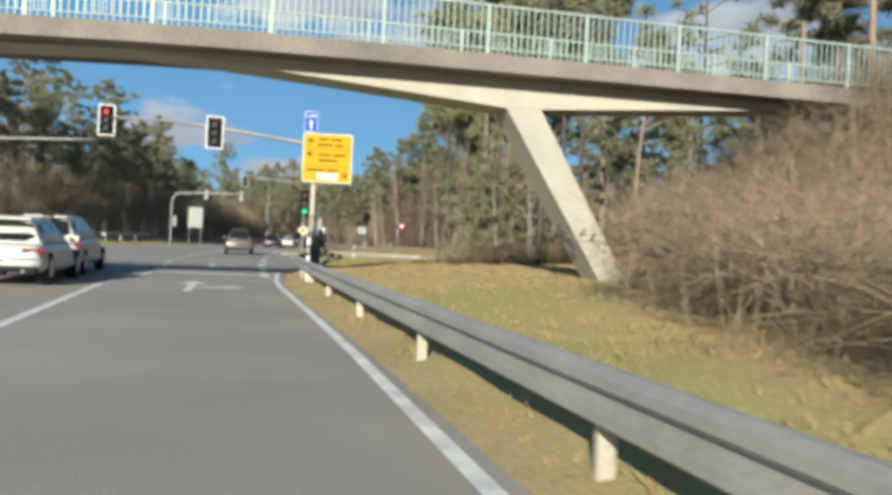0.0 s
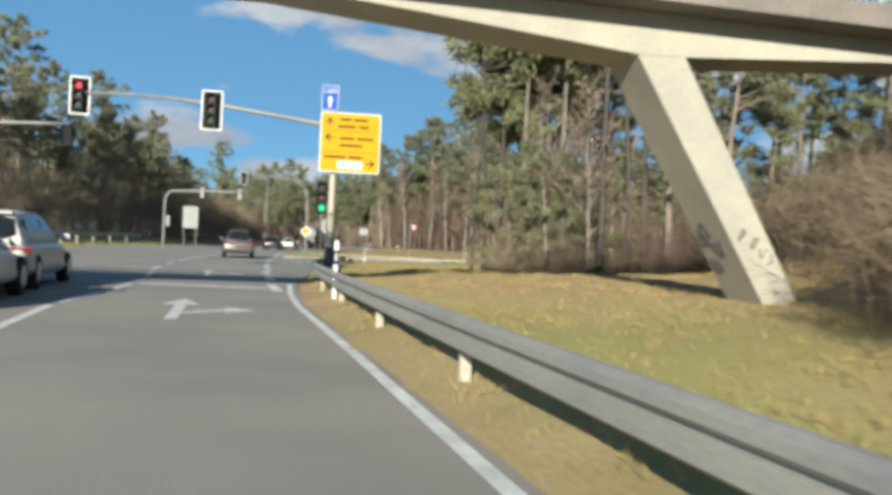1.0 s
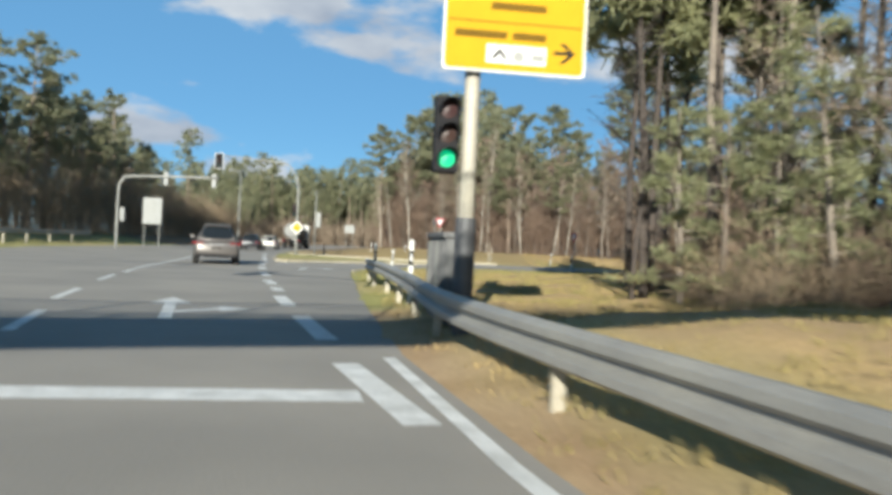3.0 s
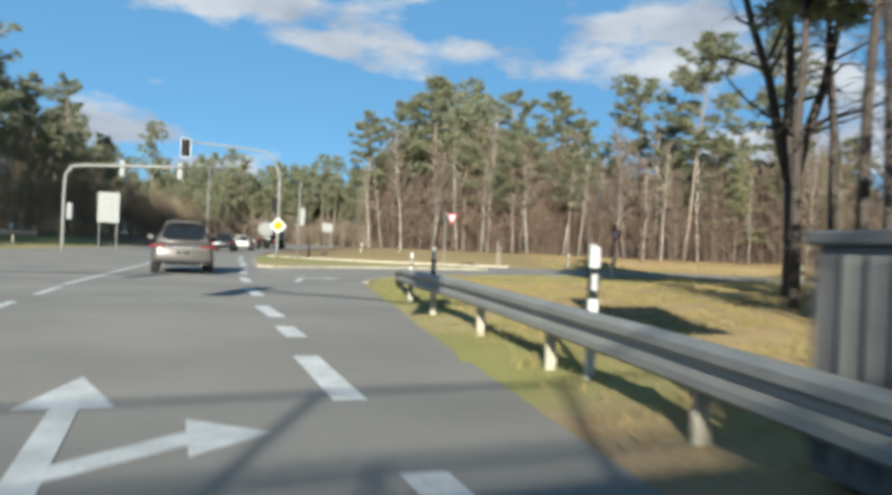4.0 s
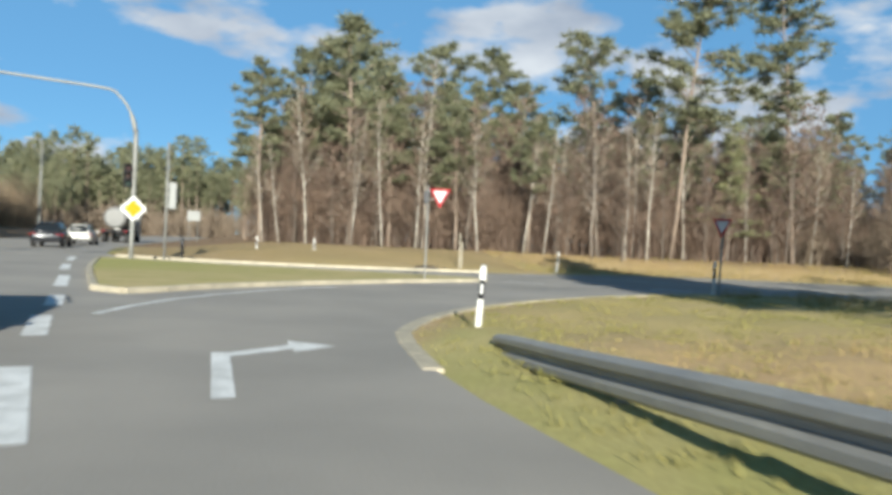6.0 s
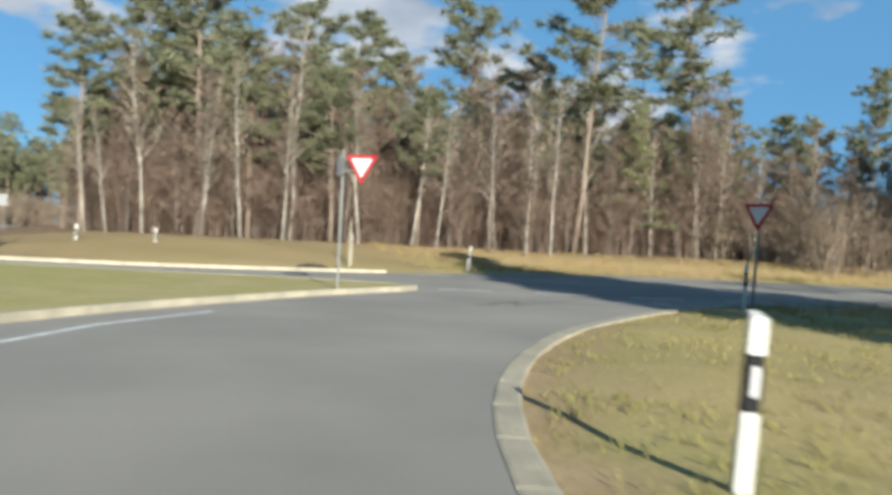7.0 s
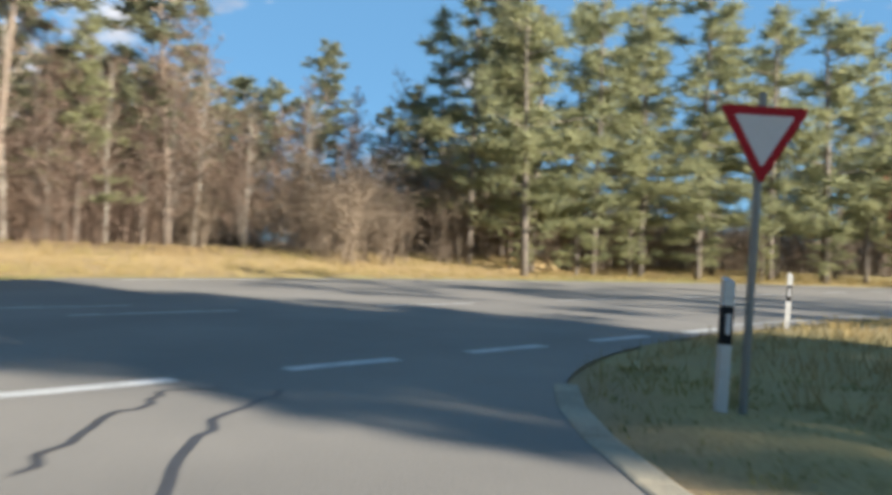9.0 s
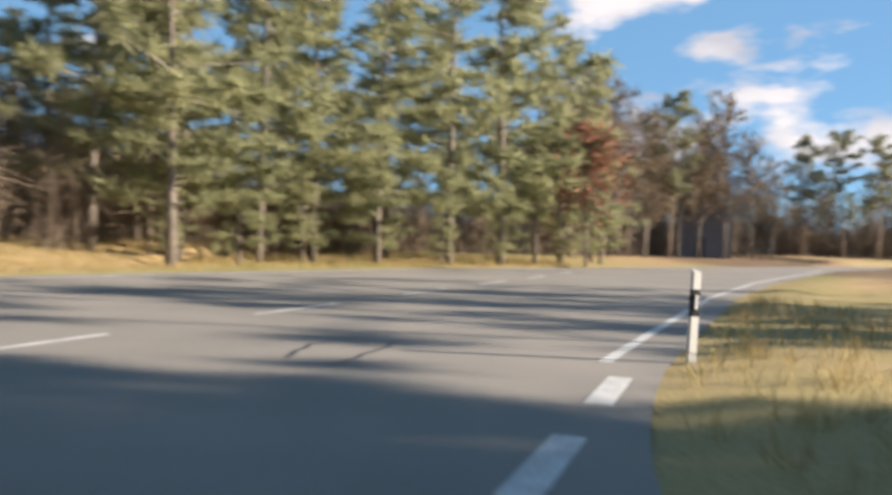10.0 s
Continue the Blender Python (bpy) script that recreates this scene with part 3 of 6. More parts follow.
def deck_top(u):
    return 5.04 + 0.010 * (u - 4) - 0.0030 * max(0, 2 - max(u, -8)) ** 2 + min(0, u + 8) * 0.02


def build_bridge():
    root = thing("footbridge", "concrete footbridge with slanting struts, tapered girder and pale railings", "bridge", BRIDGE)
    us = [-28, -24, -20, -16, -12, -8, -6, -4, -2, 0, 2, 4, 7, 10, 13, 16, 18.5]
    slab = Build()
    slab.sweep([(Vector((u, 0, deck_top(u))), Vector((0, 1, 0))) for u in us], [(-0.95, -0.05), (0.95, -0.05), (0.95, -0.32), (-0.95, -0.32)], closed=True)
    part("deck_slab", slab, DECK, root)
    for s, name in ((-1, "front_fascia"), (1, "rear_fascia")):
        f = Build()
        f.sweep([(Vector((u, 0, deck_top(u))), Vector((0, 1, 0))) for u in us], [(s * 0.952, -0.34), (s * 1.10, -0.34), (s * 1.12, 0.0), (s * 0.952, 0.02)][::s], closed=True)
        part(name, f, DECK, root, "dark edge beam")

    def girder_low(u):
        # the deepest place is over the struts
        c = 5.5
        if u > c:
            return max(0.03, 0.62 - 0.072 * (u - c))
        return max(0.03, 0.64 - 0.080 * (c - u))
    b = Build()
    gu = [-27, -20, -12, -6, -2.2, 0, 2, 4, 5.2, 5.8, 7, 9, 11, 13.4, 17]
    rows = []
    for u in gu:
        z1 = deck_top(u) - 0.322
        z0 = z1 - girder_low(u)
        rows += [(u, -0.47, z1), (u, 0.47, z1), (u, 0.47, z0), (u, -0.47, z0)]
    k = len(gu)
    b.add(rows, [(i * 4 + j, i * 4 + (j + 1) % 4, i * 4 + 4 + (j + 1) % 4, i * 4 + 4 + j) for i in range(k - 1) for j in range(4)] + [(3, 2, 1, 0), tuple((k - 1) * 4 + j for j in range(4))])
    part("girder", b, CONCRETE, root, "cream painted tapered girder")
    inv = BRIDGE.inverted()
    for base, top in (((3.87, 17.49, 0.2), (1.48, 17.02, 4.14)), ((-26.2, 9.8, 0.0), (-24.2, 10.3, 4.0))):
        p0, p1 = inv @ Vector(base), inv @ Vector(top)
        sx0, sx1 = 0.30, 0.39
        v = []
        for p, sx in ((p0, sx0), (p1, sx1)):
            v += [(p.x - sx, -0.46, p.z), (p.x + sx, -0.46, p.z), (p.x + sx, 0.46, p.z), (p.x - sx, 0.46, p.z)]
        bl = Build()
        bl.add(v, [(0, 3, 2, 1), (4, 5, 6, 7), (0, 1, 5, 4), (1, 2, 6, 5), (2, 3, 7, 6), (3, 0, 4, 7)])
        strut = part("strut", bl, CONCRETE, root, "slanting concrete strut with small scrawls")
        if base[0] > 0:
            # scrawls of spray paint, of no readable shape
            rng = random.Random(4)
            for n, (t, dx) in enumerate(((0.36, -0.10), (0.33, 0.04), (0.30, 0.12), (0.27, 0.16))):
                c = p0.lerp(p1, t)
                g = Build()
                w, a = 0.06, 1.3 * n
                pts = [Vector((c.x + dx + w * math.cos(k * 1.7 + a), -0.464, c.z + 0.10 * math.sin(k * 2.1 + a))) for k in range(6 if n < 2 else 3)]
                g.tube(rounded([tuple(p) for p in pts], 4), 0.009, 4)
                part("scrawl", g, INK, strut)
            for n, (t, dy) in enumerate(((0.38, 0.10), (0.34, 0.22), (0.31, -0.05), (0.24, 0.20))):
                c = p0.lerp(p1, t)
                half = sx0 + (sx1 - sx0) * t
                g = Build()
                pts = [(dy + 0.11 * math.cos(k * 1.5 + n), 0.12 * math.sin(k * 2.3 + n)) for k in range(6)]
                g.tube(rounded([(c.x - half - z * (p0.x - p1.x) / (p1.z - p0.z) - 0.006, y, c.z + z) for y, z in pts], 4), 0.014, 4)
                part("scrawl", g, DARKPOLE, strut)
    for u in (-28.3, 18.8):
        ab = Build()
        g = lie(*(BRIDGE @ Vector((u, 0, 0))).to_2d())
        top = deck_top(u) + 0.02
        ab.bevel_box(at(u, 0, (top + g - 0.6) / 2), 0.55, 2.5, top - g + 0.6, 0.03)
        part("abutment", ab, CONCRETE, root, "plain concrete abutment")
    # railings on both edges
    bar_mesh, rear = Build().box(Matrix(), 0.022, 0.022, 0.86).mesh("baluster", RAILPAINT), Build()
    for s in (-1, 1):
        rail = Build()
        rail.tube([(u, s * 1.03, deck_top(u) + 0.98) for u in us], 0.028, 6)
        part("handrail", rail, RAILPAINT, root)
        low = Build()
        low.tube([(u, s * 1.03, deck_top(u) + 0.12) for u in us], 0.018, 5)
        part("bottom_rail", low, RAILPAINT, root)
        u, k = -27.0, 0
        while u < 18:
            p = Build()
            p.box(at(u, s * 1.03, deck_top(u) + 0.48), 0.07, 0.07, 1.04)
            part("rail_post", p, RAILPAINT, root)
            for j in range(1, 15):
                w = u + 2.1 * j / 15
                if w < 18.2 and s < 0:
                    ob = new("baluster", bar_mesh)
                    ob.parent, ob.location = root, (w, s * 1.03, deck_top(w) + 0.55)
                elif w < 18.2:
                    rear.box(at(w, s * 1.03, deck_top(w) + 0.55), 0.022, 0.022, 0.86)
            u += 2.1
    tagged(part("rear_baluster", rear, RAILPAINT, root), kind="stuff")
    return root


build_bridge()


# ---- crash barriers ----
WBEAM = [(0.0, 0.155), (0.025, 0.15), (0.08, 0.115), (0.08, 0.06), (0.012, 0.018), (0.012, -0.018), (0.08, -0.06), (0.08, -0.115), (0.025, -0.15), (0.0, -0.155)]


def crash_barrier(points, label, heights=None, spacing=2.0, out=-1, first=0.6, close_from=1e9):
    root = thing("crash_barrier", label, "guardrail")
    pts = rounded(points, 6)
    zs = np.interp(np.linspace(0, 1, len(pts)), np.linspace(0, 1, len(heights or [0.615, 0.615])), heights or [0.615, 0.615])
    path = [(Vector((p.x, p.y, z)), o) for (p, o), z in zip(with_out(pts, out), zs)]
    thick = [(a + 0.004, b) for a, b in WBEAM]
    step = max(2, int(4.0 / max(0.1, (pts[1] - pts[0]).length)))
    for i in range(0, len(path) - 1, step):
        b = Build()
        seg = path[i:i + step + 1]
        b.sweep(seg, thick + [(a - 0.004, z) for a, z in reversed(WBEAM)], closed=True)
        part("beam", b, STEEL, root, smooth=False)
    run, nxt = 0.0, first
    for (p, o), (q, _) in zip(path, path[1:]):
        length = (q - p).length
        while run + length > nxt:
            c = p.lerp(q, (nxt - run) / length)
            g = lie(c.x, c.y)
            d = Vector((-o.y, o.x, 0))
            turn = Matrix(((o.x, d.x, 0, c.x), (o.y, d.y, 0, c.y), (0, 0, 1, 0), (0, 0, 0, 1)))
            post = Build()
            if c.z > 0.25:
                post.box(turn @ at(-0.075, 0, (c.z + 0.1 + g - 0.1) / 2), 0.10, 0.05, c.z + 0.1 - g + 0.1)
                part("post", post, POSTSTEEL, root)
            nxt += spacing if nxt < close_from else 3.03
        run += length
    return root


RAIL = [(3.6, -6.5), (1.35, 2.0), (-0.2, 8.0), (-2.9, 18.4), (-3.8, 22.2), (-4.95, 27.4), (-5.5, 33.0), (-6.12, 38.8), (-6.62, 42.0), (-6.82, 45.2), (-6.88, 48.2), (-6.8, 51.0), (-6.7, 53.4)]
crash_barrier(RAIL, "galvanised W-beam crash barrier whose end slopes down into the turf", [0.49] * 5 + [0.51, 0.54, 0.55, 0.55, 0.51, 0.38, 0.20, 0.04], spacing=4.26, first=2.5, close_from=36)
crash_barrier([(-12.0, -10), (-20.0, 22), (-30.6, 66), (-32.2, 88)], "galvanised crash barrier along the far side of the road", [0.75, 0.9], spacing=4.0, out=1)


# ---- marker posts ----
def marker_post(x, y, z=0.0, lean=0.0, turn=0.0, high=0.96, label="white plastic marker post with a black band and reflector"):
    root = thing("marker_post", label, "post", at(x, y, z) @ Matrix.Rotation(radians(turn), 4, "Z") @ Matrix.Rotation(radians(lean), 4, "Y"), "roadside marker posts")
    prof = [(-0.042, -0.035), (0.042, -0.035), (0.024, 0.05), (-0.024, 0.05)]

    def slab(z0, z1, grow, top=0.0):
        b = Build()
        pr = [(px * grow, py * grow) for px, py in prof]
        n = 4
        v = [(px, py, z0) for px, py in pr] + [(px, py, z1 + (top if py > 0 else 0)) for px, py in pr]
        b.add(v, [(3, 2, 1, 0), (4, 5, 6, 7)] + [(i, (i + 1) % n, n + (i + 1) % n, n + i) for i in range(n)])
        return b
    part("body", slab(-0.05, high - 0.46, 1.0), WHITE, root)
    part("black_band", slab(high - 0.46, high - 0.18, 1.01), BLACK, root, "black slanting band")
    part("cap", slab(high - 0.18, high, 1.0, 0.03), WHITE, root)
    r = Build()
    r.bevel_box(at(0, -0.041, high - 0.31), 0.036, 0.014, 0.15, 0.004)
    part("reflector", r, SIGNWHITE, root, "pale reflector")
    return root


for x, y, z, lean, turn in ((-3.62, 21.4, 0.06, 0, 10), (-5.44, 34.3, 0.05, 0, 8), (-6.42, 41.3, 0.05, 0, 8), (-6.3, 55.6, 0.02, 3, -20), (3.72, 65.5, 0.02, 1.5, -55), (13.06, 65.3, 0.02, 2, -75), (5.25, 81.5, 0.08, 5, -40), (-8.9, 88.0, 0.2, 2, 0), (-6.0, 87.0, 0.2, 0, -10)):
    post = marker_post(x, y, z + lie(x, y) * (z < 0.07), lean, turn, 1.12 if y < 38 else 1.07 if y < 45 else 0.84 if 50 < y < 60 else 0.96)
    if y < 30:
        st = Build()
        st.bevel_box(at(0.052, -0.005, 0.66), 0.012, 0.06, 0.20, 0.004)
        part("sticker", st, BLUE, post, "small blue plate")


def plain_post(x, y, high):
    root = thing("wooden_post", "thin pale wooden post at the edge of the verge", "post", at(x, y, lie(x, y)))
    p = Build()
    p.tube([(0, 0, -0.2), (0, 0, high)], 0.032, 8)
    part("stake", p, POSTSTEEL, root)


plain_post(0.5, 82.1, 1.65)
plain_post(0.75, 82.6, 1.2)


# ---- signs ----
def tri_outline(side, r=0.0):
    h = side * math.sqrt(3) / 2
    return [(-side / 2, h / 3 * 1.0), (side / 2, h / 3 * 1.0), (0, -2 * h / 3)]


def rounded_poly(outline, r, n=4):
    out, k = [], len(outline)
    for i in range(k):
        a, b, c = (Vector((*outline[(i + j - 1) % k], 0)) for j in range(3))
        d1, d2 = (a - b).normalized(), (c - b).normalized()
        p, q = b + d1 * r, b + d2 * r
        for j in range(n + 1):
            t = j / n
            out.append(((1 - t) ** 2 * p + 2 * t * (1 - t) * b + t * t * q).to_2d())
    return out


def plate(outline, y0, y1, m=None):
    """A flat plate standing upright, its outline in x and z, from y0 back to y1."""
    b, n = Build(), len(outline)
    v = [(x, y0, z) for x, z in outline] + [(x, y1, z) for x, z in outline]
    b.add([(m or Matrix()) @ Vector(p) for p in v], [tuple(range(n)), tuple(reversed(range(n, 2 * n)))] + [(i, n + i, n + (i + 1) % n, (i + 1) % n) for i in range(n)])
    return b


def yield_sign(x, y, z, turn, centre, side, offset=0.0, box=False, lean=0.0, label="red-bordered white triangular yield sign on a grey pole"):
    root = thing("yield_sign", label, "road sign", at(x, y, z) @ Matrix.Rotation(radians(turn), 4, "Z") @ Matrix.Rotation(radians(lean), 4, "Y"), "yield signs")
    p = Build()
    p.tube([(0, 0, -0.2), (0, 0, centre + 0.3)], 0.03, 10)
    part("pole", p, POLE, root)
    m = at(offset, -0.05, centre)
    part("plate", plate(rounded_poly(tri_outline(side), 0.05), -0.004, 0.006, m), GREYBACK, root)
    part("border", plate(rounded_poly(tri_outline(side), 0.05), -0.007, -0.0045, m), RED, root, "red border")
    part("field", plate(rounded_poly(tri_outline(side * 0.66), 0.02), -0.010, -0.0075, m), SIGNWHITE, root, "white field")
    for dz in (0.12, -0.12):
        c = Build()
        c.bevel_box(at(offset / 2, -0.02, centre + dz), abs(offset) + 0.10, 0.03, 0.03, 0.006)
        part("clamp", c, GREYBACK, root)
    if box:
        c = Build()
        c.bevel_box(at(-0.05, 0.0, centre - 0.05), 0.16, 0.10, 0.40, 0.02)
        part("side_sign", c, DARKPOLE, root, "narrow sign seen edge on")
    return root


yield_sign(-4.13, 68.9, 0.1, -36, 2.58, 0.70, 0.42, True)
yield_sign(3.80, 65.35, -0.02, -66, 2.12, 0.66, 0.0, lean=1.5)


def priority_mast():
    root = thing("signal_mast", "curved grey signal mast with a yellow diamond priority sign", "traffic light", at(-13.75, 77.7, -0.32), "signal masts")
    p = Build()
    pts = [(0, 0, -0.3), (0, 0, 4.9)] + [(-1.3 * (1 - math.cos(a)), 0, 4.9 + 2.0 * math.sin(a)) for a in (0.2, 0.5, 0.8, 1.1, 1.4)] + [(-3.0, 0.15, 7.05), (-5.5, 0.3, 7.25)]
    p.tube(rounded(pts, 3), [0.085] * 10 + [0.05] * (len(rounded(pts, 3)) - 10), 10)
    part("mast", p, POLE, root, smooth=True)
    turn = Matrix.Rotation(radians(14), 4, "Z")
    m = turn @ at(0, -0.12, 2.35) @ Matrix.Rotation(radians(45), 4, "Y")
    sq = lambda s: rounded_poly([(-s, -s), (s, -s), (s, s), (-s, s)], s * 0.18)
    part("plate", plate(sq(0.36), -0.004, 0.008, m), SIGNWHITE, root, "white diamond border")
    part("field", plate(sq(0.25), -0.009, -0.005, m), YELLOW, root, "yellow diamond field")
    signal_head(root, turn @ at(-5.55, 0.1, 6.72), None, board=True)
    signal_head(root, turn @ at(-0.25, -0.1, 3.6), None, board=False, face=0)
    return root


def signal_head(root, m, lit, board=True, face=1, scale=1.0, mat=None):
    """Three stacked lamps with hoods in a black case, before a white-edged backing board. m is the middle of the head, looking along -y."""
    s = scale
    case = Build()
    case.bevel_box(m @ at(0, 0.02, 0), 0.30 * s, 0.16 * s, 0.92 * s, 0.03 * s)
    head = part("signal_head", case, mat or BLACK, root, "three-lamp signal head")
    if board:
        o = [(-0.29 * s, -0.56 * s), (0.29 * s, -0.56 * s), (0.29 * s, 0.56 * s), (-0.29 * s, 0.56 * s)]
        part("backing_board", plate(rounded_poly(o, 0.05 * s), 0.10 * s, 0.125 * s, m), BLACK, head)
        i = [(x * 0.86, z * 0.93) for x, z in o]
        b = Build()
        oo, ii = rounded_poly(o, 0.05 * s), rounded_poly(i, 0.04 * s)
        n = len(oo)
        b.add([m @ Vector((x, 0.096 * s, z)) for x, z in oo + ii], [(k, (k + 1) % n, n + (k + 1) % n, n + k) for k in range(n)])
        part("white_edge", b, WHITE, head, "white reflective edge")
    for k, (dz, dull, on) in enumerate(((0.29, REDLENS, REDGLOW), (0.0, AMBERLENS, REDGLOW), (-0.29, GREENLENS, GREENGLOW))):
        name = ("red_lamp", "amber_lamp", "green_lamp")[k]
        d = Build()
        d.add([m @ Vector((0.105 * s * math.cos(a), -0.064 * s, dz * s + 0.105 * s * math.sin(a))) for a in (2 * math.pi * j / 16 for j in range(16))] + [m @ Vector((0, -0.085 * s, dz * s))],
              [(j, (j + 1) % 16, 16) for j in range(16)])
        part(name, d, on if lit == k else dull, head)
        h = Build()
        ang = [math.pi * (-0.12 + 1.24 * j / 10) for j in range(11)]
        v = [m @ Vector((0.125 * s * math.cos(a), y, dz * s + 0.125 * s * math.sin(a))) for a in ang for y in (-0.06 * s, -0.26 * s + 0.06 * s * (1 - math.sin(a)))]
        v += [m @ Vector((0.117 * s * math.cos(a), y, dz * s + 0.117 * s * math.sin(a))) for a in ang for y in (-0.06 * s, -0.26 * s + 0.06 * s * (1 - math.sin(a)))]
        f = [(2 * j, 2 * j + 1, 2 * j + 3, 2 * j + 2) for j in range(10)] + [(22 + 2 * j, 22 + 2 * j + 2, 22 + 2 * j + 3, 22 + 2 * j + 1) for j in range(10)] + [(2 * j + 1, 23 + 2 * j, 25 + 2 * j, 2 * j + 3) for j in range(10)]
        h.add(v, f)
        part("hood", h, mat or BLACK, head)
    return head


def sign_mast():
    """The near mast: pole, long arm with a signal, a small signal on the pole, the yellow sign and the blue one above."""
    root = thing("signal_mast", "grey signal mast with a long arm over the road", "traffic light", at(-4.8, 28.85, 0), "signal masts")
    p = Build()
    p.tube([(0, 0, -0.3), (0, 0, 5.05)], [0.105, 0.085], 14)
    part("mast", p, MASTPAINT, root, smooth=True)
    s = Build()
    s.tube([(0, 0, -0.3), (0, 0, 1.5)], 0.125, 14)
    part("sleeve", s, DARKPOLE, root, "dark grey sleeve")
    a = Build()
    a.tube(rounded([(0.0, 0.0, 4.50), (-0.6, -0.1, 4.62), (-3.35, -0.55, 4.92), (-5.4, -0.1, 5.15), (-7.55, 0.6, 5.27)], 4), [0.075] * 5 + [0.06] * 6 + [0.045] * 6, 10)
    part("arm", a, POLE, root, "tapering arm", smooth=True)
    turn = Matrix.Rotation(radians(10), 4, "Z")
    signal_head(root, at(-3.38, -0.75, 4.74) @ turn, None)
    signal_head(root, at(-7.65, 0.45, 5.17) @ turn, 0)
    signal_head(root, at(-0.28, -0.02, 2.48) @ turn, 2, board=False, scale=1.0)
    # yellow direction sign
    m = at(0.17, -0.16, 4.08) @ Matrix.Rotation(radians(5), 4, "Z")
    w, h = 0.86, 0.86
    o = rounded_poly([(-w, -h), (w, -h), (w, h), (-w, h)], 0.06)
    sign = thing("direction_sign", "large yellow direction sign with black arrows and lettering", "road sign", at(-4.5, 28.85, 0) @ m)
    part("panel", plate(o, 0.0, 0.03), GREYBACK, sign)
    part("border", plate(o, -0.004, -0.0005), SIGNWHITE, sign, "pale rim")
    part("face", plate([(x * 0.965, z * 0.965) for x, z in o], -0.008, -0.0045), YELLOW, sign, "yellow face")

    def bar(x, z, wx, hz, mat=INK, name="text_bar", y=-0.011):
        part(name, plate([(x - wx / 2, z - hz / 2), (x + wx / 2, z - hz / 2), (x + wx / 2, z + hz / 2), (x - wx / 2, z + hz / 2)], y, y + 0.0025), mat, sign)
    bar(0, 0.33, 1.62, 0.016, FADED, "divider")
    bar(0, -0.27, 1.62, 0.016, FADED, "divider")
    for x, z, words in ((-0.32, 0.66, (0.34, 0.40)), (-0.36, 0.46, (0.52, 0.30)), (-0.30, 0.12, (0.42, 0.48)), (-0.30, -0.08, (0.66,)), (-0.72, -0.42, (0.62, 0.40))):
        for wx in words:
            bar(x + wx / 2, z, wx, 0.085, FADED)
            x += wx + 0.07

    def arrow(x, z, ang):
        pts = [(0, 0.13), (0.12, 0.0), (0.12, -0.06), (0.022, 0.045), (0.022, -0.13), (-0.022, -0.13), (-0.022, 0.045), (-0.12, -0.06), (-0.12, 0.0)]
        c, s_ = math.cos(ang), math.sin(ang)
        part("arrow", plate([(x + c * a - s_ * b, z + s_ * a + c * b) for a, b in pts], -0.011, -0.0085), INK, sign, "black arrow")
    arrow(-0.60, 0.58, 0)
    arrow(-0.60, 0.14, math.pi / 2)
    arrow(0.60, -0.58, -math.pi / 2)
    bar(0.02, -0.64, 0.72, 0.22, SIGNWHITE, "white_panel", -0.0115)
    part("tent_symbol", plate([(-0.28, -0.70), (-0.18, -0.57), (-0.08, -0.70), (-0.12, -0.70), (-0.18, -0.63), (-0.24, -0.70)], -0.0145, -0.012), INK, sign)
    part("round_symbol", plate([(0.05 + 0.07 * math.cos(a), -0.66 + 0.07 * math.sin(a)) for a in (k * math.pi / 6 for k in range(12))], -0.0145, -0.012), POLE, sign)
    bar(0.28, -0.66, 0.16, 0.08, POLE, "symbol_bar", -0.0145)
    # blue sign on top
    m2 = at(-4.5, 28.85, 0) @ at(-0.46, -0.16, 5.35) @ Matrix.Rotation(radians(5), 4, "Z")
    blue = thing("lane_sign", "small blue rectangular sign with a white arrow", "road sign", m2)
    o2 = rounded_poly([(-0.23, -0.36), (0.23, -0.36), (0.23, 0.36), (-0.23, 0.36)], 0.03)
    part("panel", plate(o2, 0.0, 0.02), GREYBACK, blue)
    part("border", plate(o2, -0.003, -0.0005), SIGNWHITE, blue, "white rim")
    part("face", plate([(x * 0.93, z * 0.95) for x, z in o2], -0.006, -0.0035), BLUE, blue, "blue face")
    part("arrow", plate([(0, 0.06), (0.10, -0.06), (0.035, -0.05), (0.035, -0.28), (-0.035, -0.28), (-0.035, -0.05), (-0.10, -0.06)], -0.009, -0.0065), SIGNWHITE, blue, "white arrow")
    text = bpy.data.curves.new("lettering", "FONT")
    text.body, text.size, text.align_x, text.align_y, text.extrude = "U49", 0.22, "CENTER", "CENTER", 0.001
    text.materials.append(SIGNWHITE)
    letters = new("lettering", text)
    letters.parent, letters.matrix_basis = blue, at(0, -0.0085, 0.19) @ Matrix.Rotation(radians(90), 4, "X")
    tagged(letters, "white letters U49")
    post = Build()
    post.tube([(-0.05, 0.04, -1.6), (-0.05, 0.04, 0.3)], 0.03, 8)
    part("bracket_post", post, POLE, blue)


sign_mast()
priority_mast()


def left_mast():
    root = thing("signal_mast", "grey signal mast whose arm reaches over the left-turn lane", "traffic light", at(-22.3, 34.0, 0.05), "signal masts")
    p = Build()
    p.tube(rounded([(0, 0, -0.3), (0, 0, 4.1), (0.35, 0.1, 4.55), (1.5, 0.4, 4.75), (6.6, 1.9, 5.10)], 4), [0.1] * 6 + [0.06] * 11, 10)
    part("mast", p, POLE, root, smooth=True)
    signal_head(root, at(6.5, 1.95, 4.7) @ Matrix.Rotation(radians(194), 4, "Z"), None, board=False)


left_mast()


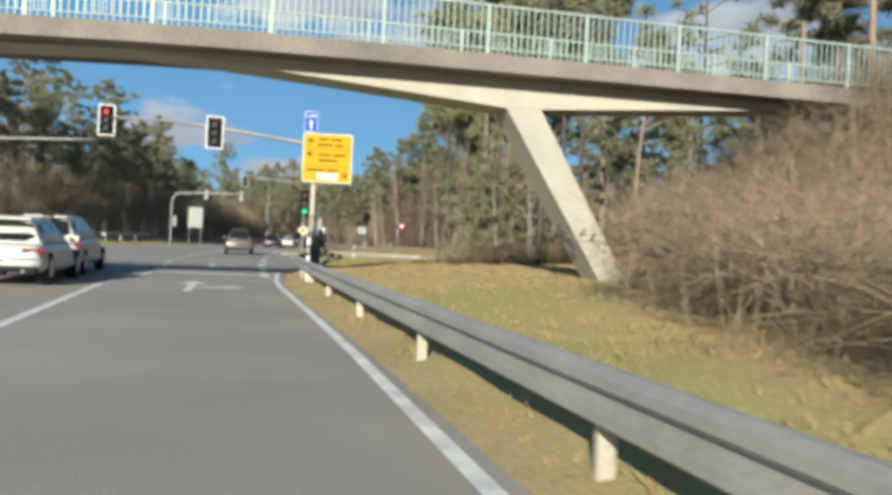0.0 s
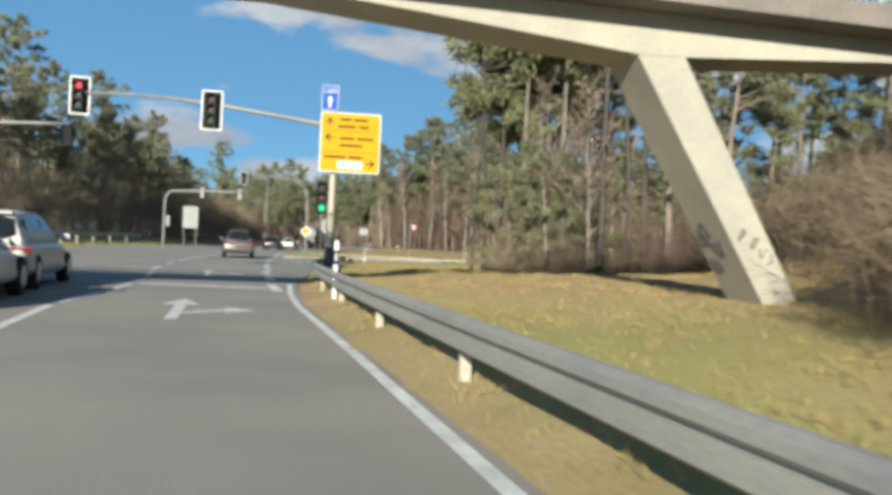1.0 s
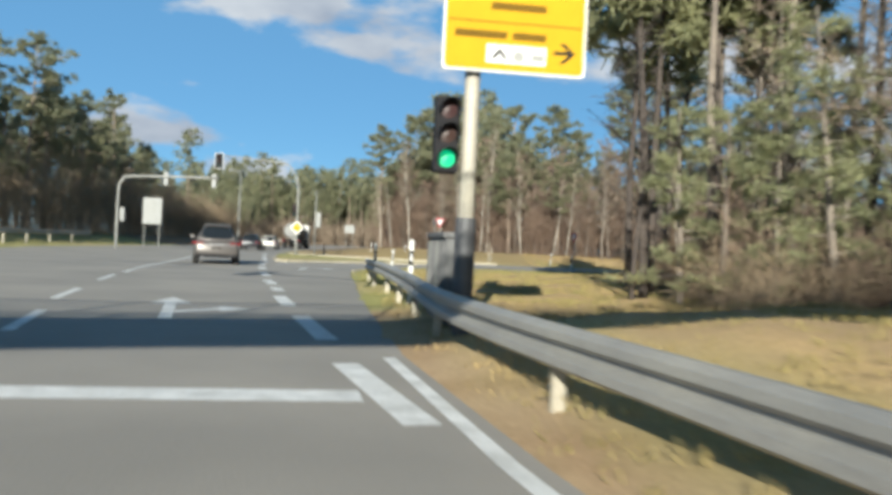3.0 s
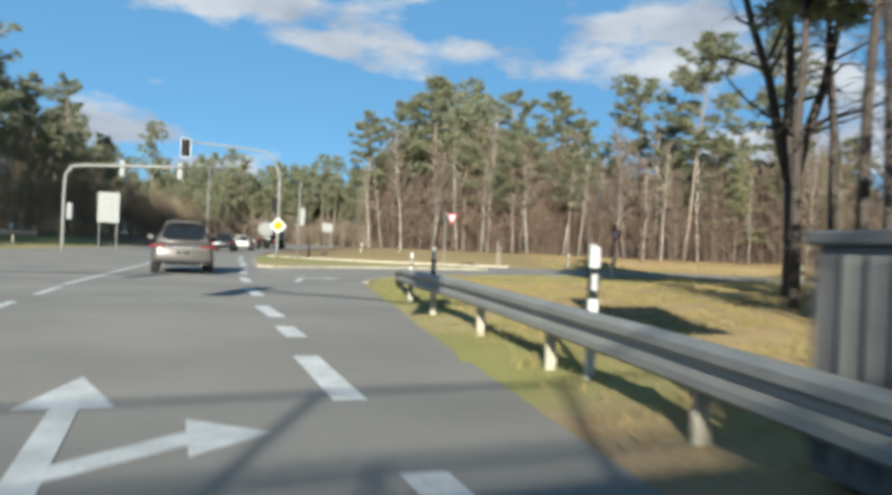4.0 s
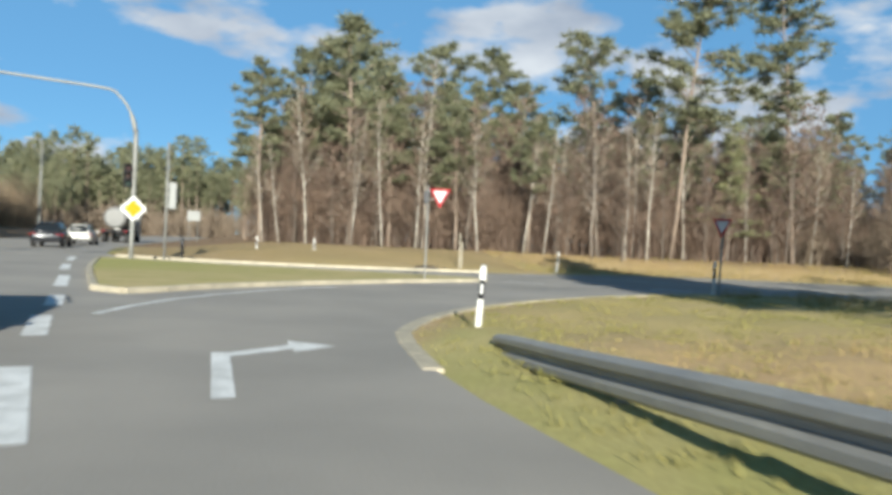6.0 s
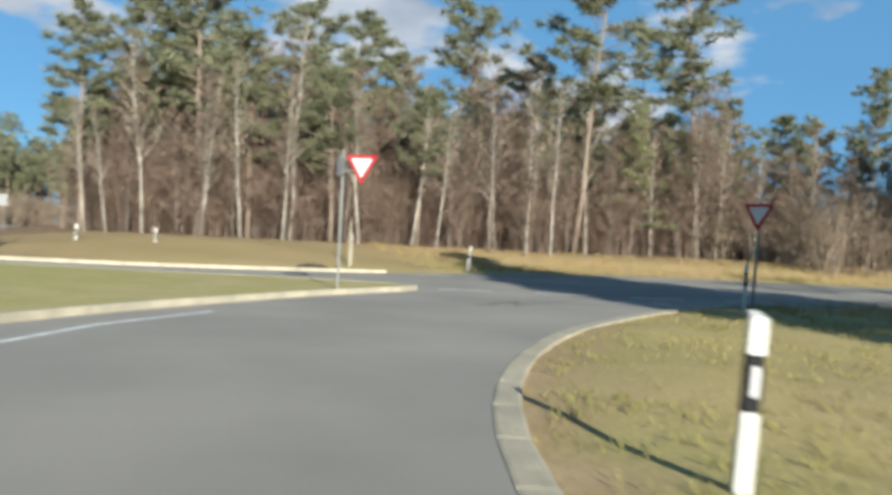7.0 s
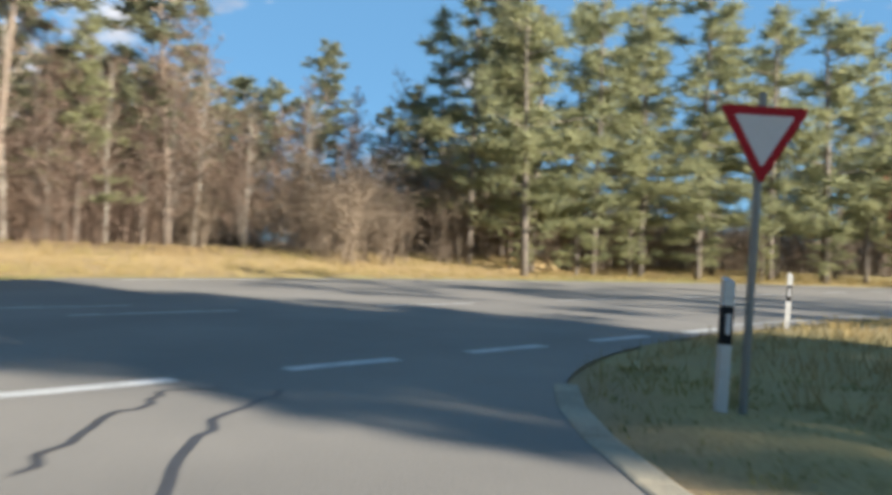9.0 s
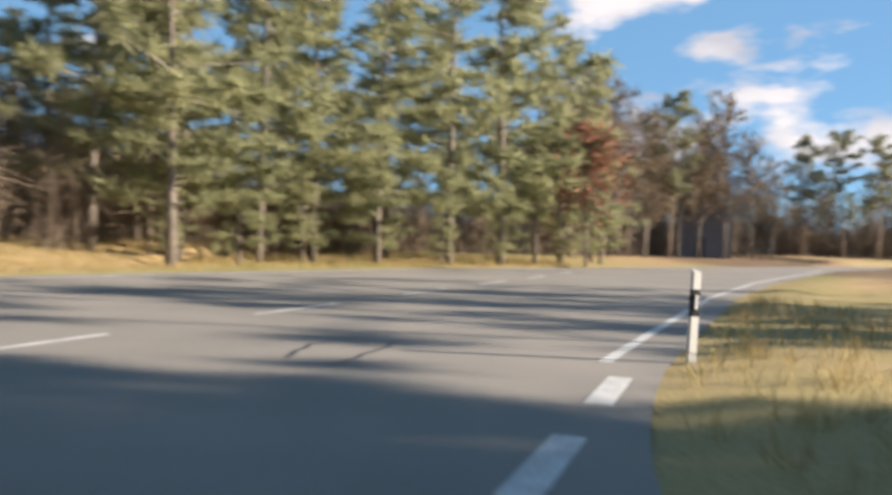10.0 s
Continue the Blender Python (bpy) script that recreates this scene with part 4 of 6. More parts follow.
def far_gantry():
    root = thing("signal_mast", "curved grey mast with signals facing the other way", "traffic light", at(-25.3, 74.6, -0.1), "signal masts")
    p = Build()
    p.tube(rounded([(0, 0, -0.3), (0, 0, 3.9), (0.25, 0, 4.7), (1.0, 0, 5.0), (6.6, 0, 5.15)], 4), 0.085, 10)
    part("mast", p, POLE, root, smooth=True)
    for x in (3.1, 6.3):
        signal_head(root, at(x, 0.1, 4.95) @ Matrix.Rotation(radians(180), 4, "Z"), None, board=False, mat=GREYBACK)
    signal_head(root, at(0.3, 0.1, 2.4) @ Matrix.Rotation(radians(180), 4, "Z"), None, board=False, mat=GREYBACK)


far_gantry()


def panel_sign(x, y, w, h, z0, legs, turn, label, mat=None):
    root = thing("sign_panel", label, "road sign", at(x, y, lie(x, y)) @ Matrix.Rotation(radians(turn), 4, "Z"))
    o = rounded_poly([(-w / 2, z0), (w / 2, z0), (w / 2, z0 + h), (-w / 2, z0 + h)], 0.05)
    part("panel", plate(o, 0, 0.04), mat or GREYBACK, root)
    for lx in legs:
        p = Build()
        p.tube([(lx, 0.08, -0.2), (lx, 0.08, z0 + h)], 0.045, 8)
        part("leg", p, POLE, root)
    for k in range(3):
        r = Build()
        r.box(at(0, -0.015, z0 + h * (0.2 + 0.3 * k)), w * 0.96, 0.03, 0.05)
        part("stiffener", r, GREYBACK, root)
    return root


panel_sign(-27.4, 88.5, 1.5, 2.2, 1.95, (-0.6, 0.6), 8, "large direction sign seen from its bare grey back")


def signal_post(x, y):
    """A slim post with a pale signal case seen from its side."""
    root = thing("signal_post", "slim grey post with a pale signal case seen side on", "traffic light", at(x, y, lie(x, y)))
    p = Build()
    p.tube([(0, 0, -0.2), (0, 0, 4.95)], 0.05, 10)
    part("pole", p, POLE, root, smooth=True)
    c = Build()
    c.bevel_box(at(0.24, 0.02, 2.75), 0.30, 0.26, 1.12, 0.03)
    part("signal_case", c, GREYBACK, root, "pale grey signal case")
    for z in (2.3, 3.2):
        a = Build()
        a.box(at(0.08, 0, z), 0.16, 0.04, 0.04)
        part("bracket", a, POLE, root)


signal_post(-12.75, 80.2)


def bollard(x, y):
    root = thing("bollard", "short black bollard standing on the grass verge", "bollard", at(x, y, lie(x, y)))
    b = Build()
    b.tube([(0, 0, -0.1), (0, 0, 0.86), (0, 0, 0.92)], [0.075, 0.075, 0.05], 12)
    part("body", b, BLACK, root)
    w = Build()
    w.tube([(0, 0, 0.70), (0, 0, 0.76)], 0.078, 12)
    part("band", w, DARKPOLE, root)


bollard(-12.15, 81.6)


def street_lamp(x, y, high):
    root = thing("street_lamp", "tall pale street lamp far along the main road", "street lamp", at(x, y, lie(x, y)))
    p = Build()
    p.tube(rounded([(0, 0, -0.3), (0, 0, high * 0.55), (0, 0, high - 0.9), (-0.25, 0, high - 0.25), (-1.1, 0, high)], 3), [0.13] * 4 + [0.09] * 9, 10)
    part("pole", p, GREYBACK, root, smooth=True)
    h = Build()
    h.bevel_box(at(-1.6, 0, high - 0.02), 1.1, 0.34, 0.2, 0.06)
    part("lamp_head", h, GREYBACK, root)


street_lamp(-35.6, 161.0, 12.3)
panel_sign(-15.5, 148.4, 1.5, 1.2, 2.6, (-0.5, 0.5), 0, "small grey sign panel far along the road")


def control_cabinet():
    """A dark ribbed cabinet beside the foot of the mast, just behind the barrier."""
    root = thing("control_cabinet", "low dark grey ribbed control cabinet beside the signal mast", "cabinet", at(-4.92, 30.3, lie(-4.92, 30.3)) @ Matrix.Rotation(radians(96), 4, "Z"))
    b = Build()
    b.bevel_box(at(0, 0, 0.56), 1.60, 0.34, 1.12, 0.02)
    part("body", b, CABINET, root)
    t = Build()
    t.bevel_box(at(0, 0, 1.15), 1.70, 0.42, 0.07, 0.015)
    part("lid", t, CABINET, root)
    for s in (-1, 1):
        for k in range(9):
            r = Build()
            r.box(at(-0.72 + 0.18 * k, s * 0.185, 0.57), 0.07, 0.03, 1.00)
            part("rib", r, POLE if k % 4 == 3 else CABINET, root)


control_cabinet()


# ---- cars ----
def loft(rows):
    """Closed cross-sections of equal count, joined along."""
    b, k = Build(), len(rows[0])
    b.add([p for r in rows for p in r], [(i * k + j, i * k + (j + 1) % k, (i + 1) * k + (j + 1) % k, (i + 1) * k + j) for i in range(len(rows) - 1) for j in range(k)] + [tuple(reversed(range(k))), tuple((len(rows) - 1) * k + j for j in range(k))])
    return b


def section(y, w, z0, z1, r, lean=0.0):
    """A rounded cross-section of a car at y: half width w, from z0 up to z1; lean draws the top in."""
    pts = []
    for cx, cz, a0 in ((w, z0, -90), (w - lean, z1, 0), (-(w - lean), z1, 90), (-w, z0, 180)):
        sx, sz = (1 if cx > 0 else -1), (1 if cz == z1 else -1)
        for a in (a0, a0 + 30, a0 + 60, a0 + 90):
            pts.append((cx - sx * r + r * math.cos(radians(a)), y, cz - sz * r + r * math.sin(radians(a))))
    return pts


def car(name, m, paint, label, length=4.6, width=1.84, high=1.66, rear="suv", group="", sticker=False):
    root = thing(name, label, "car", m, group)
    hw, belt = width / 2, high * 0.60
    L = length
    body = loft([section(0.0, hw * 0.80, 0.44, belt - 0.20, 0.12), section(0.05, hw * 0.92, 0.36, belt - 0.10, 0.16, 0.03), section(0.22, hw * 0.985, 0.30, belt - 0.02, 0.18, 0.06), section(0.5, hw, 0.27, belt, 0.18, 0.06), section(1.2, hw, 0.26, belt, 0.16, 0.05), section(L * 0.55, hw * 0.99, 0.25, belt, 0.15, 0.04),
                 section(L * 0.70, hw * 0.99, 0.25, belt - 0.02, 0.15, 0.05), section(L * 0.86, hw * 0.97, 0.27, belt - 0.12, 0.16, 0.08), section(L * 0.96, hw * 0.88, 0.30, belt - 0.24, 0.14, 0.06), section(L, hw * 0.74, 0.38, belt - 0.36, 0.10)])
    part("body", body, paint, root, smooth=True)
    tail = 0.18 if rear == "suv" else 0.55
    roof = high - 0.02
    cabin = loft([section(tail, hw * 0.84, belt - 0.06, belt + 0.02, 0.03, 0.03), section(tail + 0.20, hw * 0.85, belt - 0.06, belt + 0.28, 0.10, 0.13), section(tail + 0.40, hw * 0.86, belt - 0.06, roof - 0.10, 0.16, 0.22), section(tail + 0.62, hw * 0.87, belt - 0.06, roof - 0.02, 0.17, 0.24), section(tail + 1.0, hw * 0.87, belt - 0.06, roof, 0.16, 0.23),
                  section(L * 0.50, hw * 0.87, belt - 0.06, roof - 0.01, 0.15, 0.22), section(L * 0.58, hw * 0.86, belt - 0.06, roof - 0.10, 0.13, 0.18), section(L * 0.70, hw * 0.86, belt - 0.06, belt + 0.06, 0.05, 0.03)])
    part("cabin", cabin, paint, root, smooth=True)

    def pane(name_, pts, parent=root, mat=GLASS, label_=""):
        b = Build()
        n = len(pts)
        c = sum((Vector(p) for p in pts), Vector()) / n
        nor = (Vector(pts[1]) - Vector(pts[0])).cross(Vector(pts[2]) - Vector(pts[1])).normalized()
        back = [Vector(p) - nor * 0.012 for p in pts]
        b.add([tuple(p) for p in pts] + [tuple(p) for p in back], [tuple(range(n)), tuple(reversed(range(n, 2 * n)))] + [(i, n + i, n + (i + 1) % n, (i + 1) % n) for i in range(n)])
        return part(name_, b, mat, parent, label_)
    y0, y1 = tail - 0.02, tail + 0.40
    zt = roof - 0.13
    pane("rear_window", [(-hw * 0.50, y0 + 0.02, belt + 0.05), (hw * 0.50, y0 + 0.02, belt + 0.05), (hw * 0.68, y0 + 0.10, belt + 0.13), (hw * 0.56, y1 - 0.09, zt - 0.03), (hw * 0.28, y1 - 0.06, zt + 0.01), (-hw * 0.28, y1 - 0.06, zt + 0.01), (-hw * 0.56, y1 - 0.09, zt - 0.03), (-hw * 0.68, y0 + 0.10, belt + 0.13)])
    sp = Build()
    sp.bevel_box(at(0, y1 - 0.05, roof - 0.055), hw * 1.10, 0.24, 0.05, 0.02)
    part("roof_spoiler", sp, paint, root)
    for s in (-1, 1):
        for a, b_, nm in ((tail + 0.45, L * 0.40, "rear_side_window"), (L * 0.41, L * 0.60, "front_side_window")):
            pts = [(s * hw * 0.865, a, belt + 0.04), (s * hw * 0.865, b_, belt + 0.04), (s * (hw * 0.87 - 0.19), b_ - (0.35 if nm[0] == "f" else 0.0), roof - 0.14), (s * (hw * 0.87 - 0.19), a + 0.12, roof - 0.14)]
            pane(nm, pts if s > 0 else pts[::-1])
    pane("windscreen", [(hw * 0.76, L * 0.70, belt + 0.09), (-hw * 0.76, L * 0.70, belt + 0.09), (-hw * 0.62, L * 0.595, roof - 0.10), (hw * 0.62, L * 0.595, roof - 0.10)])
    for s in (-1, 1):
        t = Build()
        t.bevel_box(at(s * hw * 0.78, 0.14, belt - 0.15) @ Matrix.Rotation(s * 0.25, 4, "Z"), 0.44, 0.20, 0.09, 0.03)
        part("tail_lamp", t, TAIL, root, "red tail lamp")
        r = Build()
        r.bevel_box(at(s * hw * 0.66, 0.045, 0.46), 0.26, 0.06, 0.05, 0.015)
        part("rear_reflector", r, TAIL, root)
        mi = Build()
        mi.bevel_box(at(s * (hw + 0.08), L * 0.60, belt + 0.10), 0.20, 0.12, 0.16, 0.04)
        part("wing_mirror", mi, paint, root)
        rr = Build()
        rr.tube([(s * hw * 0.66, tail + 0.75, roof + 0.0), (s * hw * 0.66, tail + 0.85, roof + 0.045), (s * hw * 0.67, L * 0.48, roof + 0.045), (s * hw * 0.67, L * 0.51, roof - 0.01)], 0.018, 6)
        part("roof_rail", rr, BLACK, root)
    bp = Build()
    bp.bevel_box(at(0, 0.09, 0.345), width * 0.88, 0.18, 0.13, 0.04)
    part("rear_bumper", bp, BLACK, root, "dark lower bumper")
    tb = Build()
    tb.bevel_box(at(0, 0.035, belt - 0.19), width * 0.34, 0.06, 0.05, 0.015)
    part("trim_bar", tb, RIM, root)
    pl = Build()
    pl.bevel_box(at(0, 0.020, belt - 0.34), 0.52, 0.03, 0.12, 0.008)
    pp = part("number_plate", pl, PLATE, root, "plate with plain dark bars")
    for x in (-0.12, 0.10):
        bb = Build()
        bb.box(at(x, 0.003, belt - 0.34), 0.16, 0.006, 0.06)
        part("plate_bar", bb, INK, pp)
    for s in (-1, 1):
        for y in (0.85, L - 0.85):
            ty = Build()
            ty.tube([(s * (hw - 0.24), y, 0.34), (s * (hw - 0.22), y, 0.34), (s * (hw - 0.02), y, 0.34), (s * (hw + 0.0), y, 0.34)], [0.29, 0.34, 0.34, 0.30], 20)
            tyre = part("wheel", ty, TYRE, root, smooth=False)
            ri = Build()
            ri.tube([(s * (hw - 0.03), y, 0.34), (s * (hw + 0.008), y, 0.34)], [0.22, 0.20], 16)
            part("rim", ri, RIM, tyre)
    for x in (-0.55, 0.55):
        e = Build()
        e.tube([(x, -0.02, 0.31), (x, 0.2, 0.31)], 0.04, 10)
        part("exhaust", e, DARKPOLE, root)
    return root


def heading(x, y, deg, z=0.0):
    return at(x, y, z) @ Matrix.Rotation(radians(deg), 4, "Z")


car("suv", heading(-13.3, 52.3, 14), CARPAINT, "brown-grey SUV driving straight on, seen from behind", 4.6, 1.84, 1.66)
car("estate_car", heading(-8.8, 15.8, 14.5), CARWHITE, "cream-white estate car waiting in the left-turn lane", 4.6, 1.80, 1.42, "estate")
car("van", heading(-10.05, 20.15, 14.5), CARWHITE, "white family van waiting behind the left-turn stop line", 4.7, 1.86, 1.54)
car("dark_car", heading(-20.6, 95.5, 3), CARDARK, "dark car far ahead on the road", 4.4, 1.8, 1.5)
car("white_car", heading(-20.9, 106.5, 2), CARWHITE, "white car far ahead on the road", 4.4, 1.8, 1.48)


def tanker(m):
    root = thing("tanker_truck", "pale tanker truck far ahead on the road", "truck", m)
    b = Build()
    b.tube([(0, 0, 2.3), (0, 0.2, 2.3), (0, 8.8, 2.3), (0, 9.0, 2.3)], [0.8, 1.0, 1.0, 0.8], 20)
    part("tank", b, TANKSKIN, root, "dull grey round tank")
    c = Build()
    c.box(at(0, 4.5, 1.05), 2.3, 9.0, 0.3)
    part("chassis", c, BLACK, root)
    k = Build()
    k.bevel_box(at(0, 10.4, 1.9), 2.4, 2.0, 2.7, 0.15)
    part("cab", k, CARWHITE, root)
    for s in (-1, 1):
        for y in (0.9, 2.2, 7.2, 10.6):
            w = Build()
            w.tube([(s * 0.8, y, 0.5), (s * 1.15, y, 0.5)], 0.5, 16)
            part("wheel", w, TYRE, root)
        t = Build()
        t.bevel_box(at(s * 0.95, -0.03, 1.05), 0.35, 0.08, 0.14, 0.02)
        part("tail_lamp", t, TAIL, root)


tanker(heading(-21.0, 124, 1))


# ---- trees ----
def sprays(centres, count, length, width, rng, lift=0.15, flat=1.0):
    """Clumps of narrow leaf-like blades round the centres, as vertices and faces."""
    c = np.repeat(np.asarray(centres, float), count, 0)
    n = len(c)
    d = rng.normal(size=(n, 3)) * (1, 1, flat)
    d[:, 2] += lift
    d /= np.linalg.norm(d, axis=1)[:, None]
    side = np.cross(d, rng.normal(size=(n, 3)))
    side /= np.linalg.norm(side, axis=1)[:, None] + 1e-9
    ln = length * rng.uniform(0.6, 1.3, (n, 1))
    start = c + d * ln * rng.uniform(-0.1, 0.4, (n, 1))
    v = np.stack([start - side * width / 2, start + side * width / 2, start + d * ln + side * width * 0.22, start + d * ln - side * width * 0.22], 1).reshape(-1, 3)
    f = np.arange(4 * n).reshape(-1, 4)
    return v, f


def array_mesh(name, v, f, mat):
    me = bpy.data.meshes.new(name)
    v, f = np.asarray(v, np.float32), np.asarray(f, np.int32)
    me.vertices.add(len(v))
    me.vertices.foreach_set("co", v.ravel())
    k = f.shape[1]
    me.loops.add(f.size)
    me.loops.foreach_set("vertex_index", f.ravel())
    me.polygons.add(len(f))
    me.polygons.foreach_set("loop_start", np.arange(0, f.size, k, dtype=np.int32))
    me.polygons.foreach_set("loop_total", np.full(len(f), k, np.int32))
    me.materials.append(mat)
    me.update(calc_edges=True)
    return me


def mesh_part(name, me, parent, label=""):
    ob = new(name, me)
    ob.parent = parent
    return tagged(ob, label) if label else ob


def blades(starts, ends, w0, w1, rng):
    """Thin flat twigs from starts to ends."""
    a, b = np.asarray(starts, float), np.asarray(ends, float)
    d = b - a
    side = np.cross(d, rng.normal(size=d.shape))
    side /= np.linalg.norm(side, axis=1)[:, None] + 1e-9
    w0, w1 = np.broadcast_to(np.asarray(w0, float).reshape(-1, 1), (len(a), 1)), np.broadcast_to(np.asarray(w1, float).reshape(-1, 1), (len(a), 1))
    v = np.stack([a - side * w0 / 2, a + side * w0 / 2, b + side * w1 / 2, b - side * w1 / 2], 1).reshape(-1, 3)
    return v, np.arange(4 * len(a)).reshape(-1, 4)


def joined(pieces):
    vs, fs, k = [], [], 0
    for v, f in pieces:
        vs.append(v)
        fs.append(f + k)
        k += len(v)
    return np.concatenate(vs), np.concatenate(fs)


def trunk_line(high, rng, bend=0.03):
    n = 7
    off = np.cumsum(rng.normal(size=(n, 2)) * bend * high / n, 0)
    off -= off[0]
    return [Vector((off[i, 0], off[i, 1], high * i / (n - 1) - (0.3 if i == 0 else 0))) for i in range(n)]


def along(pts, t):
    x = max(0, min(len(pts) - 1.001, t * (len(pts) - 1)))
    i = int(x)
    return pts[i].lerp(pts[i + 1], x - i)


def pine(seed, high=15.0, start=0.5, spread=2.2, branches=42, needles=NEEDLES, bark=PINEBARK, dense=1.0, radius=0.17, label=""):
    """A tall pine: bare trunk with dead stubs, an uneven crown of needle clumps on limbs."""
    rng = np.random.default_rng(seed)
    root = thing("pine_tree", label or "tall pine with a bare orange-brown trunk and uneven green crown", "tree")
    line = trunk_line(high, rng)
    t = Build()
    t.tube(line, [radius * (1 - 0.82 * i / 6) for i in range(7)], 7)
    part("trunk", t, bark, root, smooth=True)
    limbs, centres = Build(), []
    for k in range(branches):
        u = start + (1 - start) * (k + rng.random()) / branches
        s = (u - start) / (1 - start)
        prof = (0.45 + 0.75 * math.sin(math.pi * min(1, 0.18 + s * 0.80))) * (1 if s < 0.8 else 0.75)
        ln = spread * prof * rng.uniform(0.55, 1.15)
        az = rng.uniform(0, 2 * math.pi)
        p = along(line, u)
        d = Vector((math.cos(az), math.sin(az), rng.uniform(-0.15, 0.35) + 0.5 * s))
        q = p + d * ln * 0.6
        r = q + Vector((math.cos(az + 0.3), math.sin(az + 0.3), 0.25)) * ln * 0.4
        limbs.tube([p, q, r], [0.045 * (1.25 - s), 0.028, 0.010], 4, False)
        for j in range(max(2, int(4 * dense))):
            c = p.lerp(q, rng.uniform(0.45, 1.0)) if rng.random() < 0.4 else q.lerp(r, rng.uniform(0.1, 1.1))
            centres.append((c.x + rng.normal() * 0.18, c.y + rng.normal() * 0.18, c.z + rng.normal() * 0.12))
    for k in range(10):
        u = rng.uniform(0.22, start)
        az = rng.uniform(0, 6.28)
        p = along(line, u)
        limbs.tube([p, p + Vector((math.cos(az), math.sin(az), rng.uniform(-0.2, 0.3))) * rng.uniform(0.3, 1.1)], [0.02, 0.006], 3, False)
    tagged(part("branchwork", limbs, bark, root), kind="stuff")
    v, f = sprays(centres, int(38 * dense ** 0.3), 0.38, 0.065, rng, 0.2, 0.7)
    mesh_part("crown", array_mesh("crown", v, f, needles), root)
    return root


def fir(seed, high=13.0, spread=2.8, needles=NEEDLES2, start=0.17, label="", per=26, blade=(0.40, 0.052)):
    """A younger pine, green nearly down to the ground, with drooping layered boughs."""
    rng = np.random.default_rng(seed)
    root = thing("pine_tree", label or "bushy young pine with green boughs nearly to the ground", "tree")
    line = trunk_line(high, rng, 0.02)
    t = Build()
    t.tube(line, [0.16 * (1 - 0.85 * i / 6) for i in range(7)], 6)
    part("trunk", t, GREYBARK, root, smooth=True)
    limbs, centres = Build(), []
    n = int(high * 3.4)
    ph = rng.uniform(0, 6.283, 3)
    for k in range(n):
        u = start + (0.98 - start) * (k + rng.random()) / n
        az = rng.uniform(0, 6.283)
        lobe = 1 + 0.30 * math.sin(2 * az + ph[0] + 6 * u) + 0.30 * math.sin(3 * az + ph[1] - 13 * u) + 0.2 * math.sin(21 * u + ph[2])
        ln = spread * lobe * (0.55 + 0.45 * math.sin(math.pi * (0.15 + 0.8 * u))) * (1 - u) ** 0.38 * rng.uniform(0.35, 1.2) + 0.25
        p = along(line, u)
        lift = rng.uniform(-0.15, 0.25) + 0.5 * max(0, u - 0.55)
        q = p + Vector((math.cos(az), math.sin(az), lift)) * ln * 0.65
        r = q + Vector((math.cos(az + 0.2), math.sin(az + 0.2), lift + 0.15)) * ln * 0.35
        limbs.tube([p, q, r], [0.034, 0.018, 0.006], 3, False)
        out = Vector((-math.sin(az), math.cos(az), 0))
        for i in range(int(3 + ln * 2.2)):
            t_ = rng.uniform(0.35, 1.1)
            c = p.lerp(q, t_ / 0.65) if t_ < 0.65 else q.lerp(r, (t_ - 0.65) / 0.35)
            c = c + out * rng.normal() * 0.22 * ln * (1.2 - t_)
            centres.append((c.x, c.y, c.z + rng.normal() * 0.10))
    tagged(part("branchwork", limbs, GREYBARK, root), kind="stuff")
    v, f = sprays(centres, per, *blade, rng, 0.15, 0.55)
    mesh_part("crown", array_mesh("crown", v, f, needles), root)
    return root


def bare_tree(seed, high=10.0, bark=BIRCHBARK, twigs=TWIGS, radius=0.09, spread=1.6, start=0.35, branches=28, twig_count=26, label="", leaves=None, name="bare_tree", fine=0.028):
    """A leafless tree: trunk, forking limbs and a haze of twigs."""
    rng = np.random.default_rng(seed)
    root = thing(name, label or "slender leafless birch with a pale trunk", "tree")
    line = trunk_line(high, rng, 0.05)
    t = Build()
    t.tube(line, [radius * (1 - 0.85 * i / 6) for i in range(7)], 6)
    part("trunk", t, bark, root, smooth=True)
    limbs, a, b, w = Build(), [], [], []
    for k in range(branches):
        u = start + (1 - start) * (k + rng.random()) / branches
        ln = spread * (1.25 - u) * rng.uniform(0.6, 1.3)
        az = rng.uniform(0, 6.283)
        p = along(line, u)
        q = p + Vector((math.cos(az) * 0.7, math.sin(az) * 0.7, rng.uniform(0.5, 1.1))) * ln
        r = q + Vector((math.cos(az + rng.normal() * 0.6) * 0.5, math.sin(az + rng.normal() * 0.6) * 0.5, rng.uniform(0.1, 0.9))) * ln * 0.7
        limbs.tube([p, q, r], [radius * 0.30 * (1.3 - u), radius * 0.14, 0.005], 4, False)
        for j in range(twig_count):
            s = p.lerp(q, rng.uniform(0.3, 1.0)) if rng.random() < 0.4 else q.lerp(r, rng.uniform(0, 1))
            e = s + Vector((rng.normal(), rng.normal(), rng.normal() * 0.7 + 0.5)).normalized() * ln * rng.uniform(0.2, 0.55)
            a.append(s)
            b.append(e)
    tagged(part("branchwork", limbs, bark, root), kind="stuff")
    v, f = blades(np.array(a), np.array(b), fine, fine * 0.45, rng)
    tagged(mesh_part("twig_haze", array_mesh("twig_haze", v, f, twigs), root), kind="stuff")
    if leaves:
        v, f = sprays(np.array(b), 8, 0.20, 0.13, rng, -0.2)
        mesh_part("crown", array_mesh("crown", v, f, leaves), root, "dry rust-brown leaves")
    return root


